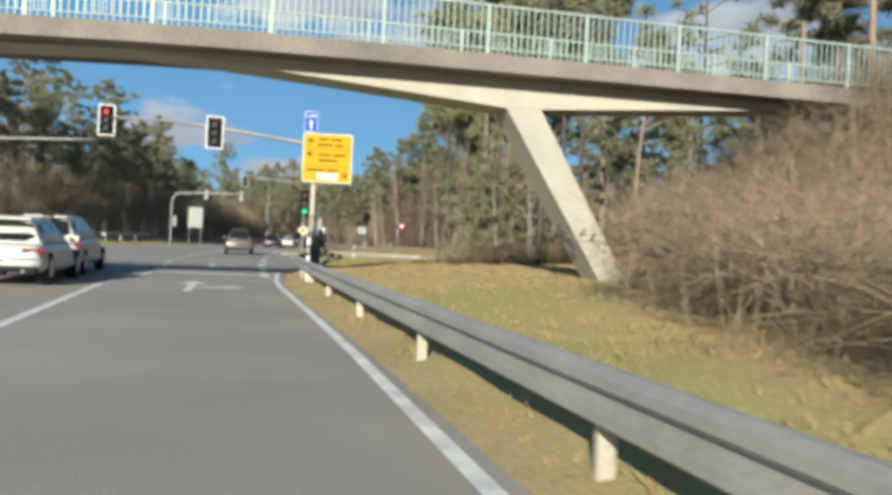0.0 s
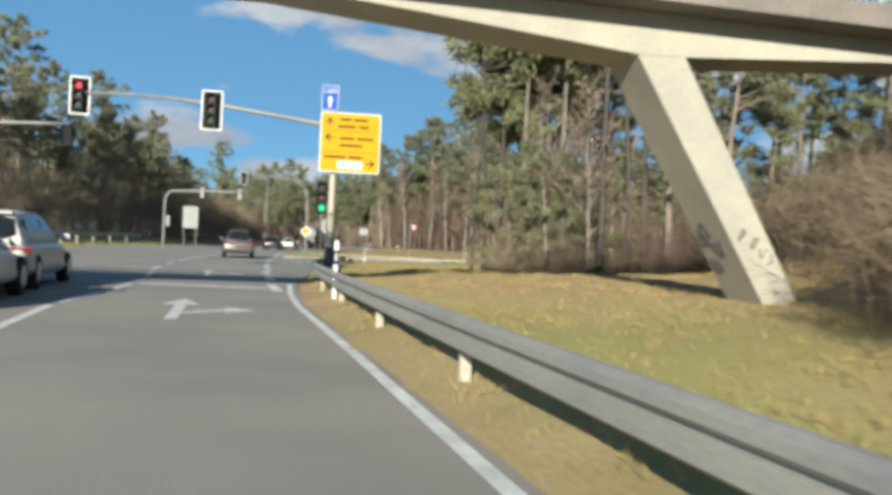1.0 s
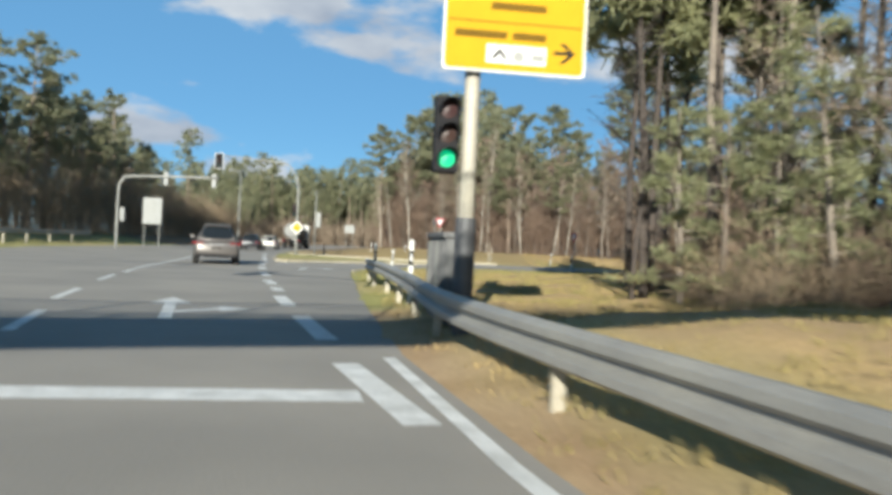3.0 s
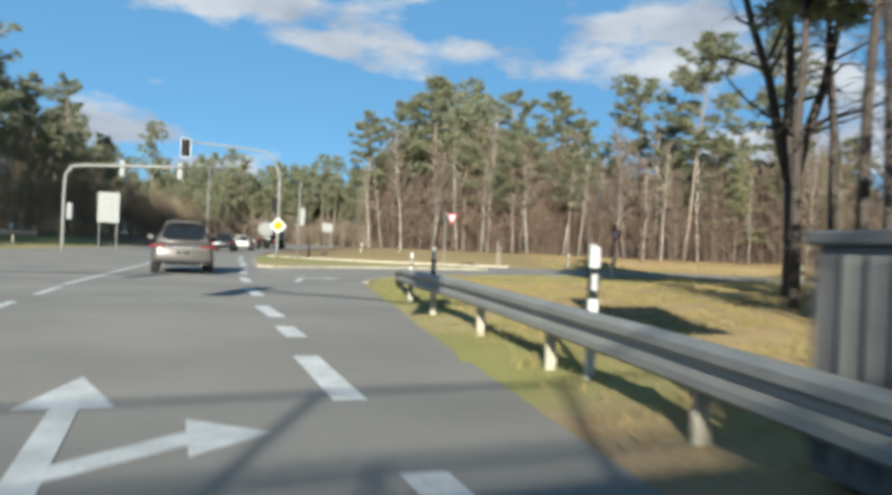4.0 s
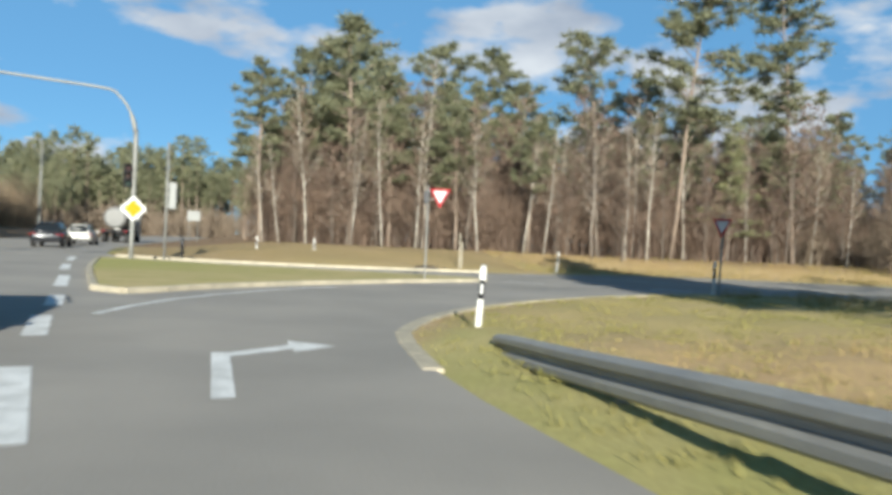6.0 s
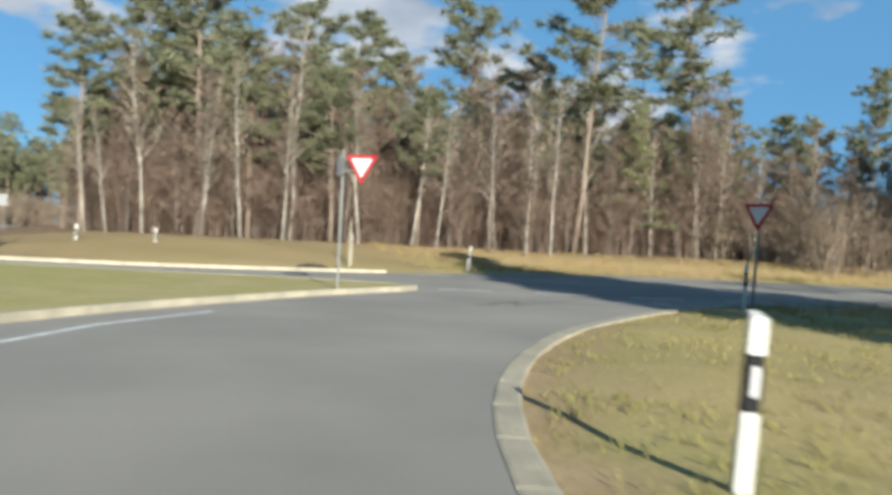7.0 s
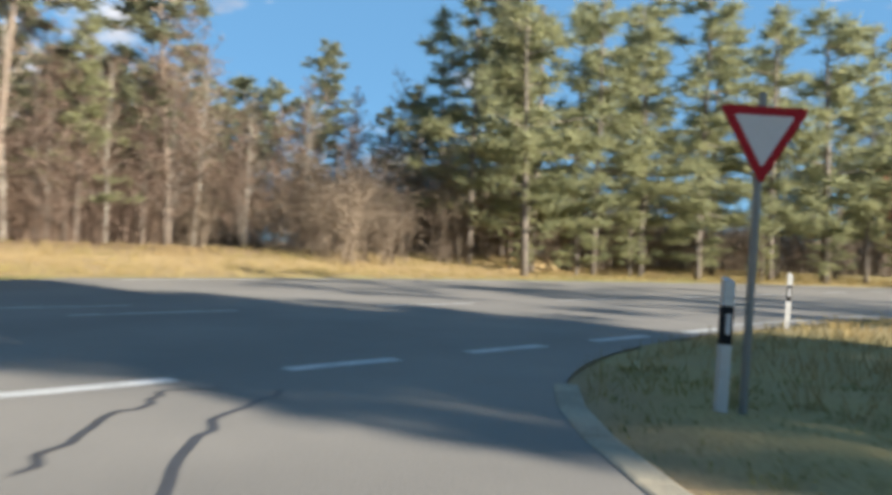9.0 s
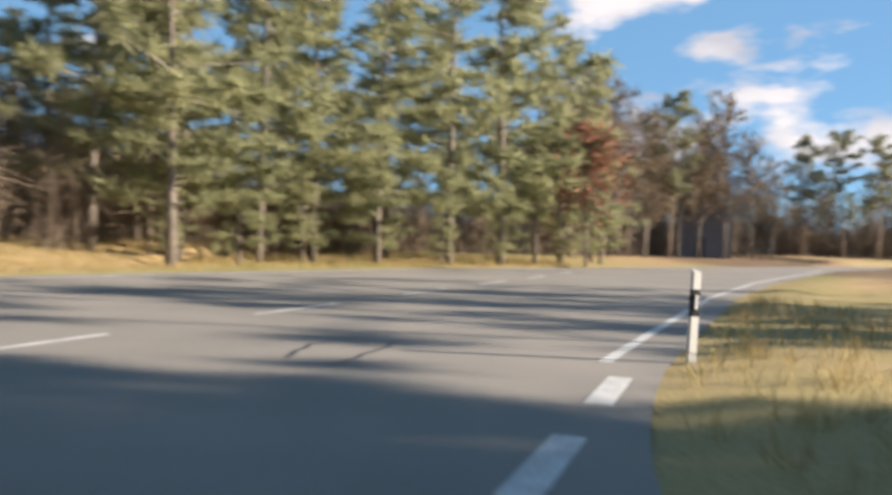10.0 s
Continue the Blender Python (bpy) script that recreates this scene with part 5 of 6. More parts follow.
def shrub_mass(spots, rng, high=1.8, wide=1.2, stems=26, twigs=5, width=0.022):
    """Arching bare stems with side twigs round each spot, as arrays."""
    s = np.asarray(spots, float)
    scale = np.repeat(rng.uniform(0.6, 1.25, (len(s), 1)), stems, 0)
    base = np.repeat(s, stems, 0) + rng.normal(size=(len(s) * stems, 3)) * (wide * 0.22, wide * 0.22, 0)
    base[:, 2] = np.repeat(s[:, 2], stems) - 0.05
    az = rng.uniform(0, 2 * np.pi, len(base))
    out = np.stack([np.cos(az), np.sin(az), 0 * az], 1) * rng.uniform(0.1, 0.75, (len(base), 1)) * wide * scale
    mid = base + out * 0.45 + np.stack([0 * az, 0 * az, high * rng.uniform(0.35, 0.65, len(base))], 1) * scale
    tip = base + out + np.stack([0 * az, 0 * az, high * rng.uniform(0.6, 1.1, len(base))], 1) * scale
    pieces = [blades(base, mid, width, width * 0.8, rng), blades(mid, tip, width * 0.8, width * 0.35, rng)]
    st = np.repeat(mid, twigs, 0) + (np.repeat(tip - mid, twigs, 0)) * rng.uniform(-0.7, 0.9, (len(mid) * twigs, 1))
    en = st + rng.normal(size=st.shape) * (0.42, 0.42, 0.34) * wide * 0.8 + (0, 0, 0.15)
    pieces.append(blades(st, en, width * 0.7, width * 0.35, rng))
    return joined(pieces)


def stuff(name, vf, mat, label, category):
    ob = new(name, array_mesh(name, *vf, mat))
    return tagged(ob, label, category, kind="stuff")


def low_pine(seed, high, start, spread):
    """A pine for the distance: trunk and crown as arrays."""
    rng = np.random.default_rng(seed)
    line = trunk_line(high, rng)
    t = Build()
    t.tube(line, [0.17 * (1 - 0.8 * i / 6) for i in range(7)], 5, False)
    centres = []
    for k in range(30):
        u = start + (1 - start) * (k + rng.random()) / 30
        s = (u - start) / (1 - start)
        ln = spread * (0.45 + 0.75 * math.sin(math.pi * min(1, 0.18 + s * 0.8))) * rng.uniform(0.3, 1.1)
        az = rng.uniform(0, 6.283)
        p = along(line, u)
        for j in range(3):
            q = p + Vector((math.cos(az), math.sin(az), 0.3)) * ln * rng.uniform(0.4, 1.0)
            centres.append((q.x + rng.normal() * 0.25, q.y + rng.normal() * 0.25, q.z + rng.normal() * 0.2))
    return (np.array(t.v), np.array(t.f)), sprays(centres, 10, 0.62, 0.17, rng, 0.2, 0.7)


LOW = [low_pine(200 + k, h, s, w) for k, (h, s, w) in enumerate(((13.0, 0.42, 2.0), (15.0, 0.5, 2.3), (11.0, 0.38, 1.9), (16.5, 0.55, 2.4)))]


def far_wood(name, spots, rng, scale, label):
    """Pines too far off to pick apart, joined into one object of trunks and one of crowns."""
    trunks, crowns = [], []
    for x, y in spots:
        (tv, tf), (cv, cf) = LOW[int(rng.integers(len(LOW)))]
        a, s = rng.uniform(0, 6.283), scale * rng.uniform(0.75, 1.15)
        turn = np.array([[math.cos(a), -math.sin(a), 0], [math.sin(a), math.cos(a), 0], [0, 0, 1]]) * s
        base = np.array([x, y, lie(x, y)])
        trunks.append((tv @ turn.T + base, tf))
        crowns.append((cv @ turn.T + base, cf))
    stuff(name + "_trunks", joined(trunks), PINEBARK, label + ": their trunks", "trees")
    stuff(name + "_crowns", joined(crowns), NEEDLES, label + ": their green crowns", "trees")


PINES = [pine(10 + k, h, s, w, n) for k, (h, s, w, n) in enumerate(((14.5, 0.46, 2.5, 40), (16.5, 0.52, 2.7, 44), (13.0, 0.42, 2.4, 38), (18.0, 0.56, 2.9, 46), (15.5, 0.40, 2.5, 46)))]
WOODPINES = [pine(110 + k, h, s, w, n + 7, dense=1.3) for k, (h, s, w, n) in enumerate(((14.5, 0.42, 2.5, 34), (16.5, 0.48, 2.7, 36), (13.0, 0.40, 2.4, 32), (17.0, 0.46, 2.5, 34), (15.0, 0.52, 2.7, 30)))]
THINPINES = [pine(40 + k, h, 0.6, 2.0, 15, bark=DARKBARK, radius=0.14, dense=0.6, label="slim pine with a dark bare trunk and thin crown") for k, h in enumerate((12.5, 14.5, 13.5))]
NEARPINES = [pine(150 + k, h, 0.57, w, 44, NEEDLES2, b, 1.3, 0.15, label="tall pine with a bare trunk and a full crown") for k, (h, w, b) in enumerate(((14.5, 2.1, DARKBARK), (16.5, 2.3, GREYBARK), (13.5, 2.0, DARKBARK)))]
TALL = [pine(30 + k, h, 0.47, 2.5, 60, dense=1.3, radius=0.13, label="very tall pine with a long bare pale trunk and small crown") for k, h in enumerate((19.5, 21.0))]
FIRS = [fir(50 + k, h, w) for k, (h, w) in enumerate(((13.0, 2.9), (15.5, 3.2), (10.0, 2.6), (7.0, 2.2)))]
NEARFIRS = [fir(60 + k, h, w, NEEDLES2, 0.12, "scrubby olive young pine", 34, (0.30, 0.034)) for k, (h, w) in enumerate(((7.0, 2.3), (9.0, 2.4)))]
BIRCHES = [bare_tree(70 + k, h, radius=r, spread=s) for k, (h, r, s) in enumerate(((10.5, 0.085, 1.5), (12.0, 0.10, 1.7), (8.5, 0.07, 1.3), (11.0, 0.075, 1.2)))]
GREYS = [bare_tree(80 + k, h, GREYBARK, radius=0.10, spread=2.0, start=0.25, branches=30, label="grey-brown leafless tree with fine twigs") for k, h in enumerate((9.0, 11.0, 7.5))]
BROWNTREES = [bare_tree(130 + k, h, GREYBARK, REDTWIGS, 0.055, s, 0.10, 44, 30, "slim leafless tree with a haze of red-brown twigs", fine=0.030) for k, (h, s) in enumerate(((8.0, 1.5), (9.5, 1.7), (7.0, 1.5)))]
DARKSAPLING = bare_tree(160, 7.0, DARKBARK, DARKBARK, 0.075, 1.5, 0.28, 30, 14, "dark leafless sapling with upswept branches", fine=0.022)
BROWNS = [bare_tree(120 + k, h, GREYBARK, BRUSH, 0.16, 3.4, 0.22, 40, 40, "broad brown leafless tree with dense fine twigs", fine=0.075) for k, h in enumerate((13.5, 15.0))]
used = set()
HIGH = {ob.name: max((o.matrix_world @ v.co).z for o in ob.children for v in o.data.vertices) for ob in PINES + WOODPINES + TALL + BROWNS + GREYS + FIRS + BROWNTREES + BIRCHES + [DARKSAPLING]}


def plant(kinds, x, y, rng, scale=1.0, lean=2.0, group="roadside trees"):
    ob = kinds[int(rng.integers(len(kinds)))]
    s = scale * rng.uniform(0.88, 1.14)
    m = at(x, y, lie(x, y) - 0.05) @ Matrix.Rotation(rng.uniform(0, 6.283), 4, "Z") @ Matrix.Rotation(radians(rng.normal() * lean), 4, "X") @ Matrix.Diagonal((s * rng.uniform(0.92, 1.1), s, s * rng.uniform(0.95, 1.06), 1))
    if ob.name not in used:
        used.add(ob.name)
        ob.matrix_basis = m
        tagged(ob, group=group)
        return ob
    c = copy_thing(ob, Matrix())
    c.matrix_basis = m
    tagged(c, group=group)
    return c


def scatter(n, test, box, gap, rng, tries=60):
    pts = []
    for _ in range(n * tries):
        x, y = rng.uniform(box[0], box[2]), rng.uniform(box[1], box[3])
        if test(x, y) and all((x - a) ** 2 + (y - b) ** 2 > gap * gap for a, b in pts):
            pts.append((x, y))
            if len(pts) >= n:
                break
    return pts


def side_b(x, y):
    return 0.349 * x + 0.937 * y


def stand(kind, x, y, tall, lean=0.0, toward=0.0, turn=0.0, wide=1.0, group="pines of the wood"):
    """One tree of a given height, leaning by some degrees toward a heading."""
    k = tall / HIGH[kind.name]
    m = at(x, y, lie(x, y) - 0.05) @ Matrix.Rotation(radians(toward), 4, "Z") @ Matrix.Rotation(radians(lean), 4, "Y") @ Matrix.Rotation(radians(turn), 4, "Z") @ Matrix.Diagonal((k * wide, k * wide, k, 1))
    c = kind if kind.name not in used else copy_thing(kind, Matrix())
    used.add(c.name)
    c.matrix_basis = m
    return tagged(c, group=group)


def thicket(name, kinds, spots, rng, scale, label):
    """Bare trees too crowded to pick apart: their wood as one object, their twigs as another."""
    wood, haze = [], []
    for x, y in spots:
        kind = kinds[int(rng.integers(len(kinds)))]
        a, k = rng.uniform(0, 6.283), scale * rng.uniform(0.75, 1.2)
        turn = np.array([[math.cos(a), -math.sin(a), 0], [math.sin(a), math.cos(a), 0], [rng.normal() * 0.05, rng.normal() * 0.05, 1]]) * k
        for o in kind.children:
            if o.name not in ARRAYS:
                o.data.calc_loop_triangles()
                v, f = np.zeros(len(o.data.vertices) * 3, np.float32), np.zeros(len(o.data.loop_triangles) * 3, np.int32)
                o.data.vertices.foreach_get("co", v)
                o.data.loop_triangles.foreach_get("vertices", f)
                ARRAYS[o.name] = (v.reshape(-1, 3), f.reshape(-1, 3))
            v, f = ARRAYS[o.name]
            (haze if o.name.startswith("twig") else wood).append((v @ turn.T + (x, y, lie(x, y) - 0.05), f))
    stuff(name + "_trunks", joined(wood), GREYBARK, label + ": trunks and limbs", "trees")
    stuff(name + "_twigs", joined(haze), kinds[0].children[-1].data.materials[0], label + ": fine twigs", "trees")


ARRAYS = {}
RNG = np.random.default_rng(7)
# the wood beyond the crossing road
def wood_front(x):
    return 97.5 - 0.33 * (x + 8) if x < 10 else 91.5 if x < 27 else 91.5 + 0.6 * (x - 27)


def wood_ok(x, y):
    return y > wood_front(x) and x > -7.0 - 0.10 * (y - 97)


# pale birches at the very edge: place, height and lean across the view
EDGE_BIRCHES = ((-8.41, 97.0, 7.0, -7), (-7.42, 96.8, 6.5, -8), (-5.78, 96.4, 10.5, -6), (-3.0, 95.5, 8.5, 3), (-1.12, 95.0, 9.5, -2), (0.81, 94.0, 8.0, 2), (4.42, 92.5, 9.0, -3), (8.36, 91.5, 8.0, 5), (13.55, 91.0, 9.0, -2), (14.95, 90.8, 10.0, 1), (27.2, 91.2, 8.5, 3))
# the pines whose crowns stand out over the rest
for n, (x, y, tall) in enumerate(((-8.6, 99, 12.2), (-5.5, 101, 13.6), (-2.8, 97.9, 15.6), (0.1, 100, 12.2), (4.4, 104, 15.8), (6.0, 101, 11.5), (9.3, 108, 16.6), (12.0, 106.5, 14.0), (10.8, 98, 9.8), (18.0, 106.5, 18.6), (19.6, 101, 14.0), (36.0, 100, 12.6), (47.3, 105, 13.2), (38.5, 104, 11.5))):
    stand(WOODPINES[n % 5], x, y, tall, 2.0 * ((n * 7) % 5 - 2) / 2, 90 * n, 70 * n, 1.12)
stand(TALL[0], 17.2, 91.9, 19.2, 7.0, -25, 40, 1.25)
stand(TALL[1], 26.2, 91.8, 20.4, -3.0, -25, 120, 1.25)
stand(FIRS[1], 21.8, 92.6, 9.6, 1.0, 0, 30, 1.0)
for x, y in scatter(36, lambda x, y: wood_ok(x, y) and y < wood_front(x) + 14, (-14, 90, 40, 118), 2.2, RNG):
    stand((WOODPINES + PINES)[int(RNG.integers(10))], x, y, RNG.uniform(8.0, 11.5), RNG.normal() * 2, RNG.uniform(0, 360), RNG.uniform(0, 360), 1.15)
for n, (x, y, tall, lean) in enumerate(EDGE_BIRCHES):
    stand(BIRCHES[n % 4], x, y, tall, lean, -17, 50 * n, 0.9, "bare trees of the wood")
for x, y in scatter(18, lambda x, y: wood_ok(x, y + 0.6) and y < wood_front(x) + 9, (-12, 88, 34, 112), 1.4, RNG):
    plant(BIRCHES, x, y, RNG, RNG.uniform(0.6, 0.95), 4.0, group="bare trees of the wood")
for x, y in scatter(50, lambda x, y: wood_ok(x, y + 0.8) and y < wood_front(x) + 4, (-14, 88, 40, 116), 1.1, RNG):
    plant(BROWNTREES + GREYS[:1], x, y, RNG, RNG.uniform(0.7, 1.15), 4.0, group="bare trees of the wood")
thicket("bare_thicket", BROWNTREES, scatter(130, lambda x, y: wood_ok(x, y) and wood_front(x) + 3 < y < wood_front(x) + 15, (-14, 88, 42, 118), 1.0, RNG), RNG, 1.0, "leafless trees crowded behind the edge of the wood")
deep = []
for x, y in scatter(110, lambda x, y: wood_ok(x, y) and wood_front(x) + 12 < y < wood_front(x) + 40, (-22, 105, 60, 140), 2.2, RNG):
    deep.append((x, y))
far_wood("deep_wood", deep, RNG, 0.74, "crowded pines deep in the wood")
# low gap beyond, with smaller trees
for x, y in scatter(30, lambda x, y: 116 < side_b(x, y) < 150 and x > 40, (40, 70, 110, 140), 3.2, RNG):
    plant(GREYS + BROWNTREES + PINES[2:3], x, y, RNG, 0.72, group="pines of the wood")
stand(TALL[0], 60.2, 106.1, 19.2, 1.0, 0, 200, 0.9)
for n, (x, y, tall) in enumerate(((45.9, 100.4, 12.4), (42.9, 101.0, 9.6), (42.4, 87.0, 10.6), (39.7, 87.7, 8.8), (48.5, 98.5, 10.5))):
    stand(PINES[n % 5], x, y, tall, 1.5, 60 * n, 80 * n)
stand(BROWNTREES[1], 31.0, 95.0, 8.8, 0, 0, 0, 1.2)
# green pines along the far side of the crossing road
for n, (x, y, tall) in enumerate(((35.5, 82.5, 13), (34.2, 80.2, 15.5), (36.5, 77.8, 14), (33.2, 77.0, 13), (38.0, 75.0, 15.5), (41.0, 73.2, 15), (43.0, 70.5, 16), (46.2, 67.0, 16), (48.6, 64.2, 16.4), (51.2, 62.0, 15.6), (54.6, 60.0, 14.8), (59.8, 57.0, 13.6),
                                  (39.5, 80.5, 15), (42.5, 77.5, 16), (46.0, 74.0, 16.5), (49.5, 70.5, 17), (53.0, 67.0, 16), (57.0, 63.5, 14.5), (45.0, 82.0, 15), (52.0, 76.0, 16))):
    stand(FIRS[(0, 1, 0, 2, 1)[n % 5]], x, y, tall, 1.5 * ((n * 3) % 5 - 2) / 2, 50 * n, 77 * n, (1.1, 0.95, 1.25, 1.0)[n % 4], "green pines by the road")
for n, (x, y) in enumerate(((34.4, 77.6), (36.4, 75.4), (39.4, 73.4), (42.2, 70.4), (45.0, 67.4), (47.6, 64.2), (52.6, 60.2), (57.0, 57.0))):
    stand(FIRS[2 + n % 2], x, y, 3.2 + (n * 5) % 4 * 0.7, 2.0, 40 * n, 60 * n, 1.2, "green pines by the road")
stand(PINES[3], 35.0, 78.4, 15.0, 2.0, 200, 10, 0.8, "green pines by the road")
for x, y in scatter(14, lambda x, y: 90 < side_b(x, y) < 100 and y > 80, (27, 78, 50, 104), 1.8, RNG):
    plant(BIRCHES[:2] + GREYS, x, y, RNG, 0.7, 3, group="bare trees of the wood")
thicket("bare_thicket", BROWNTREES, scatter(60, lambda x, y: 91 < side_b(x, y) < 108 and y > 80, (27, 78, 54, 104), 1.3, RNG), RNG, 0.8, "leafless trees crowded beyond the crossing road")
for x, y in scatter(16, lambda x, y: 87 < side_b(x, y) < 104 and x > 34, (34, 50, 75, 100), 2.4, RNG):
    plant(BIRCHES + GREYS, x, y, RNG, 0.8, 3, group="bare trees of the wood")
OAK = bare_tree(95, 7.5, GREYBARK, TWIGS, 0.11, 2.3, 0.22, 32, 16, "young oak still holding rust-brown leaves", RUSTLEAF, "oak_tree")
OAK.matrix_basis = at(50.5, 59.2, 0.2)
# distance beyond, along both roads
for x, y in scatter(18, lambda x, y: 3 < y - (55.5 - 0.588 * (x - 64)) < 22, (66, 10, 125, 75), 3.6, RNG):
    plant(GREYS, x, y, RNG, 1.35, group="far trees")
far_wood("far_wood", scatter(90, lambda x, y: (6 < y - (55.5 - 0.588 * (x - 64)) < 45 and x < 150) or x > 176, (68, -70, 215, 80), 3.6, RNG), RNG, 0.9, "pines far along the crossing road")
far_wood("far_wood", scatter(170, lambda x, y: (-3.5 < x < 9 and y < 270) or y > 285, (-70, 128, 10, 330), 3.8, RNG), RNG, 1.32, "pines far along the main road")
far_wood("far_wood", scatter(90, lambda x, y: True, (-80, 286, -15, 325), 3.0, RNG), RNG, 1.5, "pines closing the far end of the main road")
# the forest on the far side of the main road
for x, y in scatter(34, lambda x, y: -44 < x + 0.06 * (y - 60) < -36.5, (-60, 57, -32, 132), 3.6, RNG):
    plant(PINES + PINES + GREYS, x, y, RNG, 1.0 if y < 75 else 0.86, group="trees across the road")
far_wood("forest", scatter(130, lambda x, y: x < -39 - 0.06 * (y - 60) and (x < -47 or y > 125), (-85, 84, -34, 285), 3.6, RNG), RNG, 1.0, "pine forest across the main road")
thicket("bare_thicket", GREYS, scatter(60, lambda x, y: x < -35.6 - 0.06 * (y - 60) and x > -43 - 0.08 * y, (-60, 57, -32, 200), 2.0, RNG), RNG, 0.95, "leafless trees along the forest edge across the road")
# trees on the near side, whose shade falls over the crossing road
def near_wood(x, y):
    return 1.0 + 0.12 * (y - 32) < x < 9.5 and 31.5 < y < 43.5


for x, y in ((0.2, 38.6), (1.0, 40.8), (1.9, 38.6), (2.8, 41.6), (3.2, 37.4), (3.9, 39.8), (4.6, 41.8), (4.7, 38.2), (1.0, 43.0), (2.4, 40.2), (3.7, 43.2), (2.6, 44.4)):
    plant([NEARPINES[0], NEARPINES[2]] if x < 1.5 else NEARPINES, x, y, RNG, 0.82 if x < 1.5 else 0.9, group="trees near the slip lane")
for x, y in ((4.2, 35.2), (4.6, 36.6), (4.9, 33.0), (5.5, 33.8), (3.6, 31.8), (10.9, 36), (14.6, 41.5), (16.5, 39), (19, 36), (21.5, 39), (24.5, 35), (36, 34), (44, 29)):
    plant(THINPINES, x, y, RNG, 0.95, group="trees near the slip lane")
for x, y in ((0.9, 35.4), (1.9, 36.4), (2.7, 34.2), (3.5, 36.0), (4.4, 34.0), (0.5, 36.8), (1.5, 34.4), (2.1, 33.2), (3.4, 32.8)):
    plant([NEARFIRS[0]] if x < 2 else NEARFIRS, x, y, RNG, 0.55, 2, group="trees near the slip lane")
plant([PINES[0], PINES[2]], 6.6, 34.5, RNG, 0.8, group="trees near the slip lane")
stand(DARKSAPLING, -0.35, 37.6, 7.0, 2.0, 80, 30, 1.0, "trees near the slip lane")
for x, y in scatter(6, lambda x, y: near_wood(x - 0.5, y) and x < 4.6, (0, 22, 30, 54), 1.6, RNG):
    plant(GREYS, x, y, RNG, 0.8, 4, group="trees near the slip lane")
def forked_tree(seed, m, label):
    """A big leafless tree whose trunk parts into three leaning stems."""
    rng = np.random.default_rng(seed)
    root = thing("bare_tree", label, "tree", m, "trees near the slip lane")
    t = Build()
    t.tube([(0, 0, -0.3), (0.02, 0, 0.2), (0.0, 0.03, 1.6), (-0.08, 0.0, 3.0)], [0.34, 0.24, 0.20, 0.20], 10)
    part("trunk", t, DARKBARK, root, smooth=True)
    limbs, a, b = Build(), [], []
    for lean, turn, high in ((-0.30, 0.2, 8.6), (-0.05, 0.1, 9.4), (0.22, -0.3, 8.2)):
        stem = [Vector((-0.08, 0.0, 2.8))]
        for k in range(1, 7):
            u = k / 6
            stem.append(Vector((-0.08 + lean * high * u * (0.6 + 0.4 * u) + rng.normal() * 0.08, turn * high * u * 0.35 + rng.normal() * 0.08, 2.8 + high * u)))
        s_ = Build()
        s_.tube(stem, [0.15 * (1 - 0.85 * k / 6) + 0.01 for k in range(7)], 8)
        part("stem", s_, DARKBARK, root, smooth=True)
        for k in range(13):
            u = rng.uniform(0.12, 1.0)
            p = along(stem, u)
            az, ln = rng.uniform(0, 6.283), 3.0 * (1.2 - u) * rng.uniform(0.5, 1.1)
            q = p + Vector((math.cos(az), math.sin(az), rng.uniform(0.1, 0.7))) * ln * 0.6
            r = q + Vector((math.cos(az + rng.normal() * 0.6), math.sin(az + rng.normal() * 0.6), rng.uniform(-0.1, 0.6))) * ln * 0.5
            limbs.tube([p, q, r], [0.055 * (1.25 - u), 0.03, 0.008], 5, False)
            for j in range(9):
                c = q.lerp(r, rng.uniform(-0.6, 1.0))
                a.append(c)
                b.append(c + Vector((rng.normal(), rng.normal(), rng.normal() * 0.6 + 0.4)).normalized() * rng.uniform(0.3, 1.0))
    tagged(part("branchwork", limbs, DARKBARK, root), kind="stuff")
    tagged(mesh_part("twig_haze", array_mesh("twig_haze", *blades(np.array(a), np.array(b), 0.022, 0.008, rng), DARKBARK), root), kind="stuff")


forked_tree(97, at(3.2, 47.4, 0.2), "large dark leafless tree with three leaning stems")
# the wooded bank behind the footbridge's end
for x, y in ((9.6, 22.5), (11.5, 24.5), (13.0, 21.5), (15.5, 24), (17, 19), (10.6, 20.6)):
    plant(PINES, x, y, RNG, 0.62, group="trees on the bank")

for x, y in ((6.5, 29), (8, 27.5), (8.8, 31), (10.5, 28.5), (11.5, 31.5), (13, 28), (7.4, 31.8), (9.8, 26.4), (14.5, 30.5), (12.2, 25.8), (16, 27.5)):
    plant([NEARFIRS[1], PINES[2]], x, y, RNG, 0.6, group="trees on the bank")

# undergrowth
def on_ground(pts):
    p = np.array(pts)
    return np.column_stack([p, height(p[:, 0], p[:, 1])])


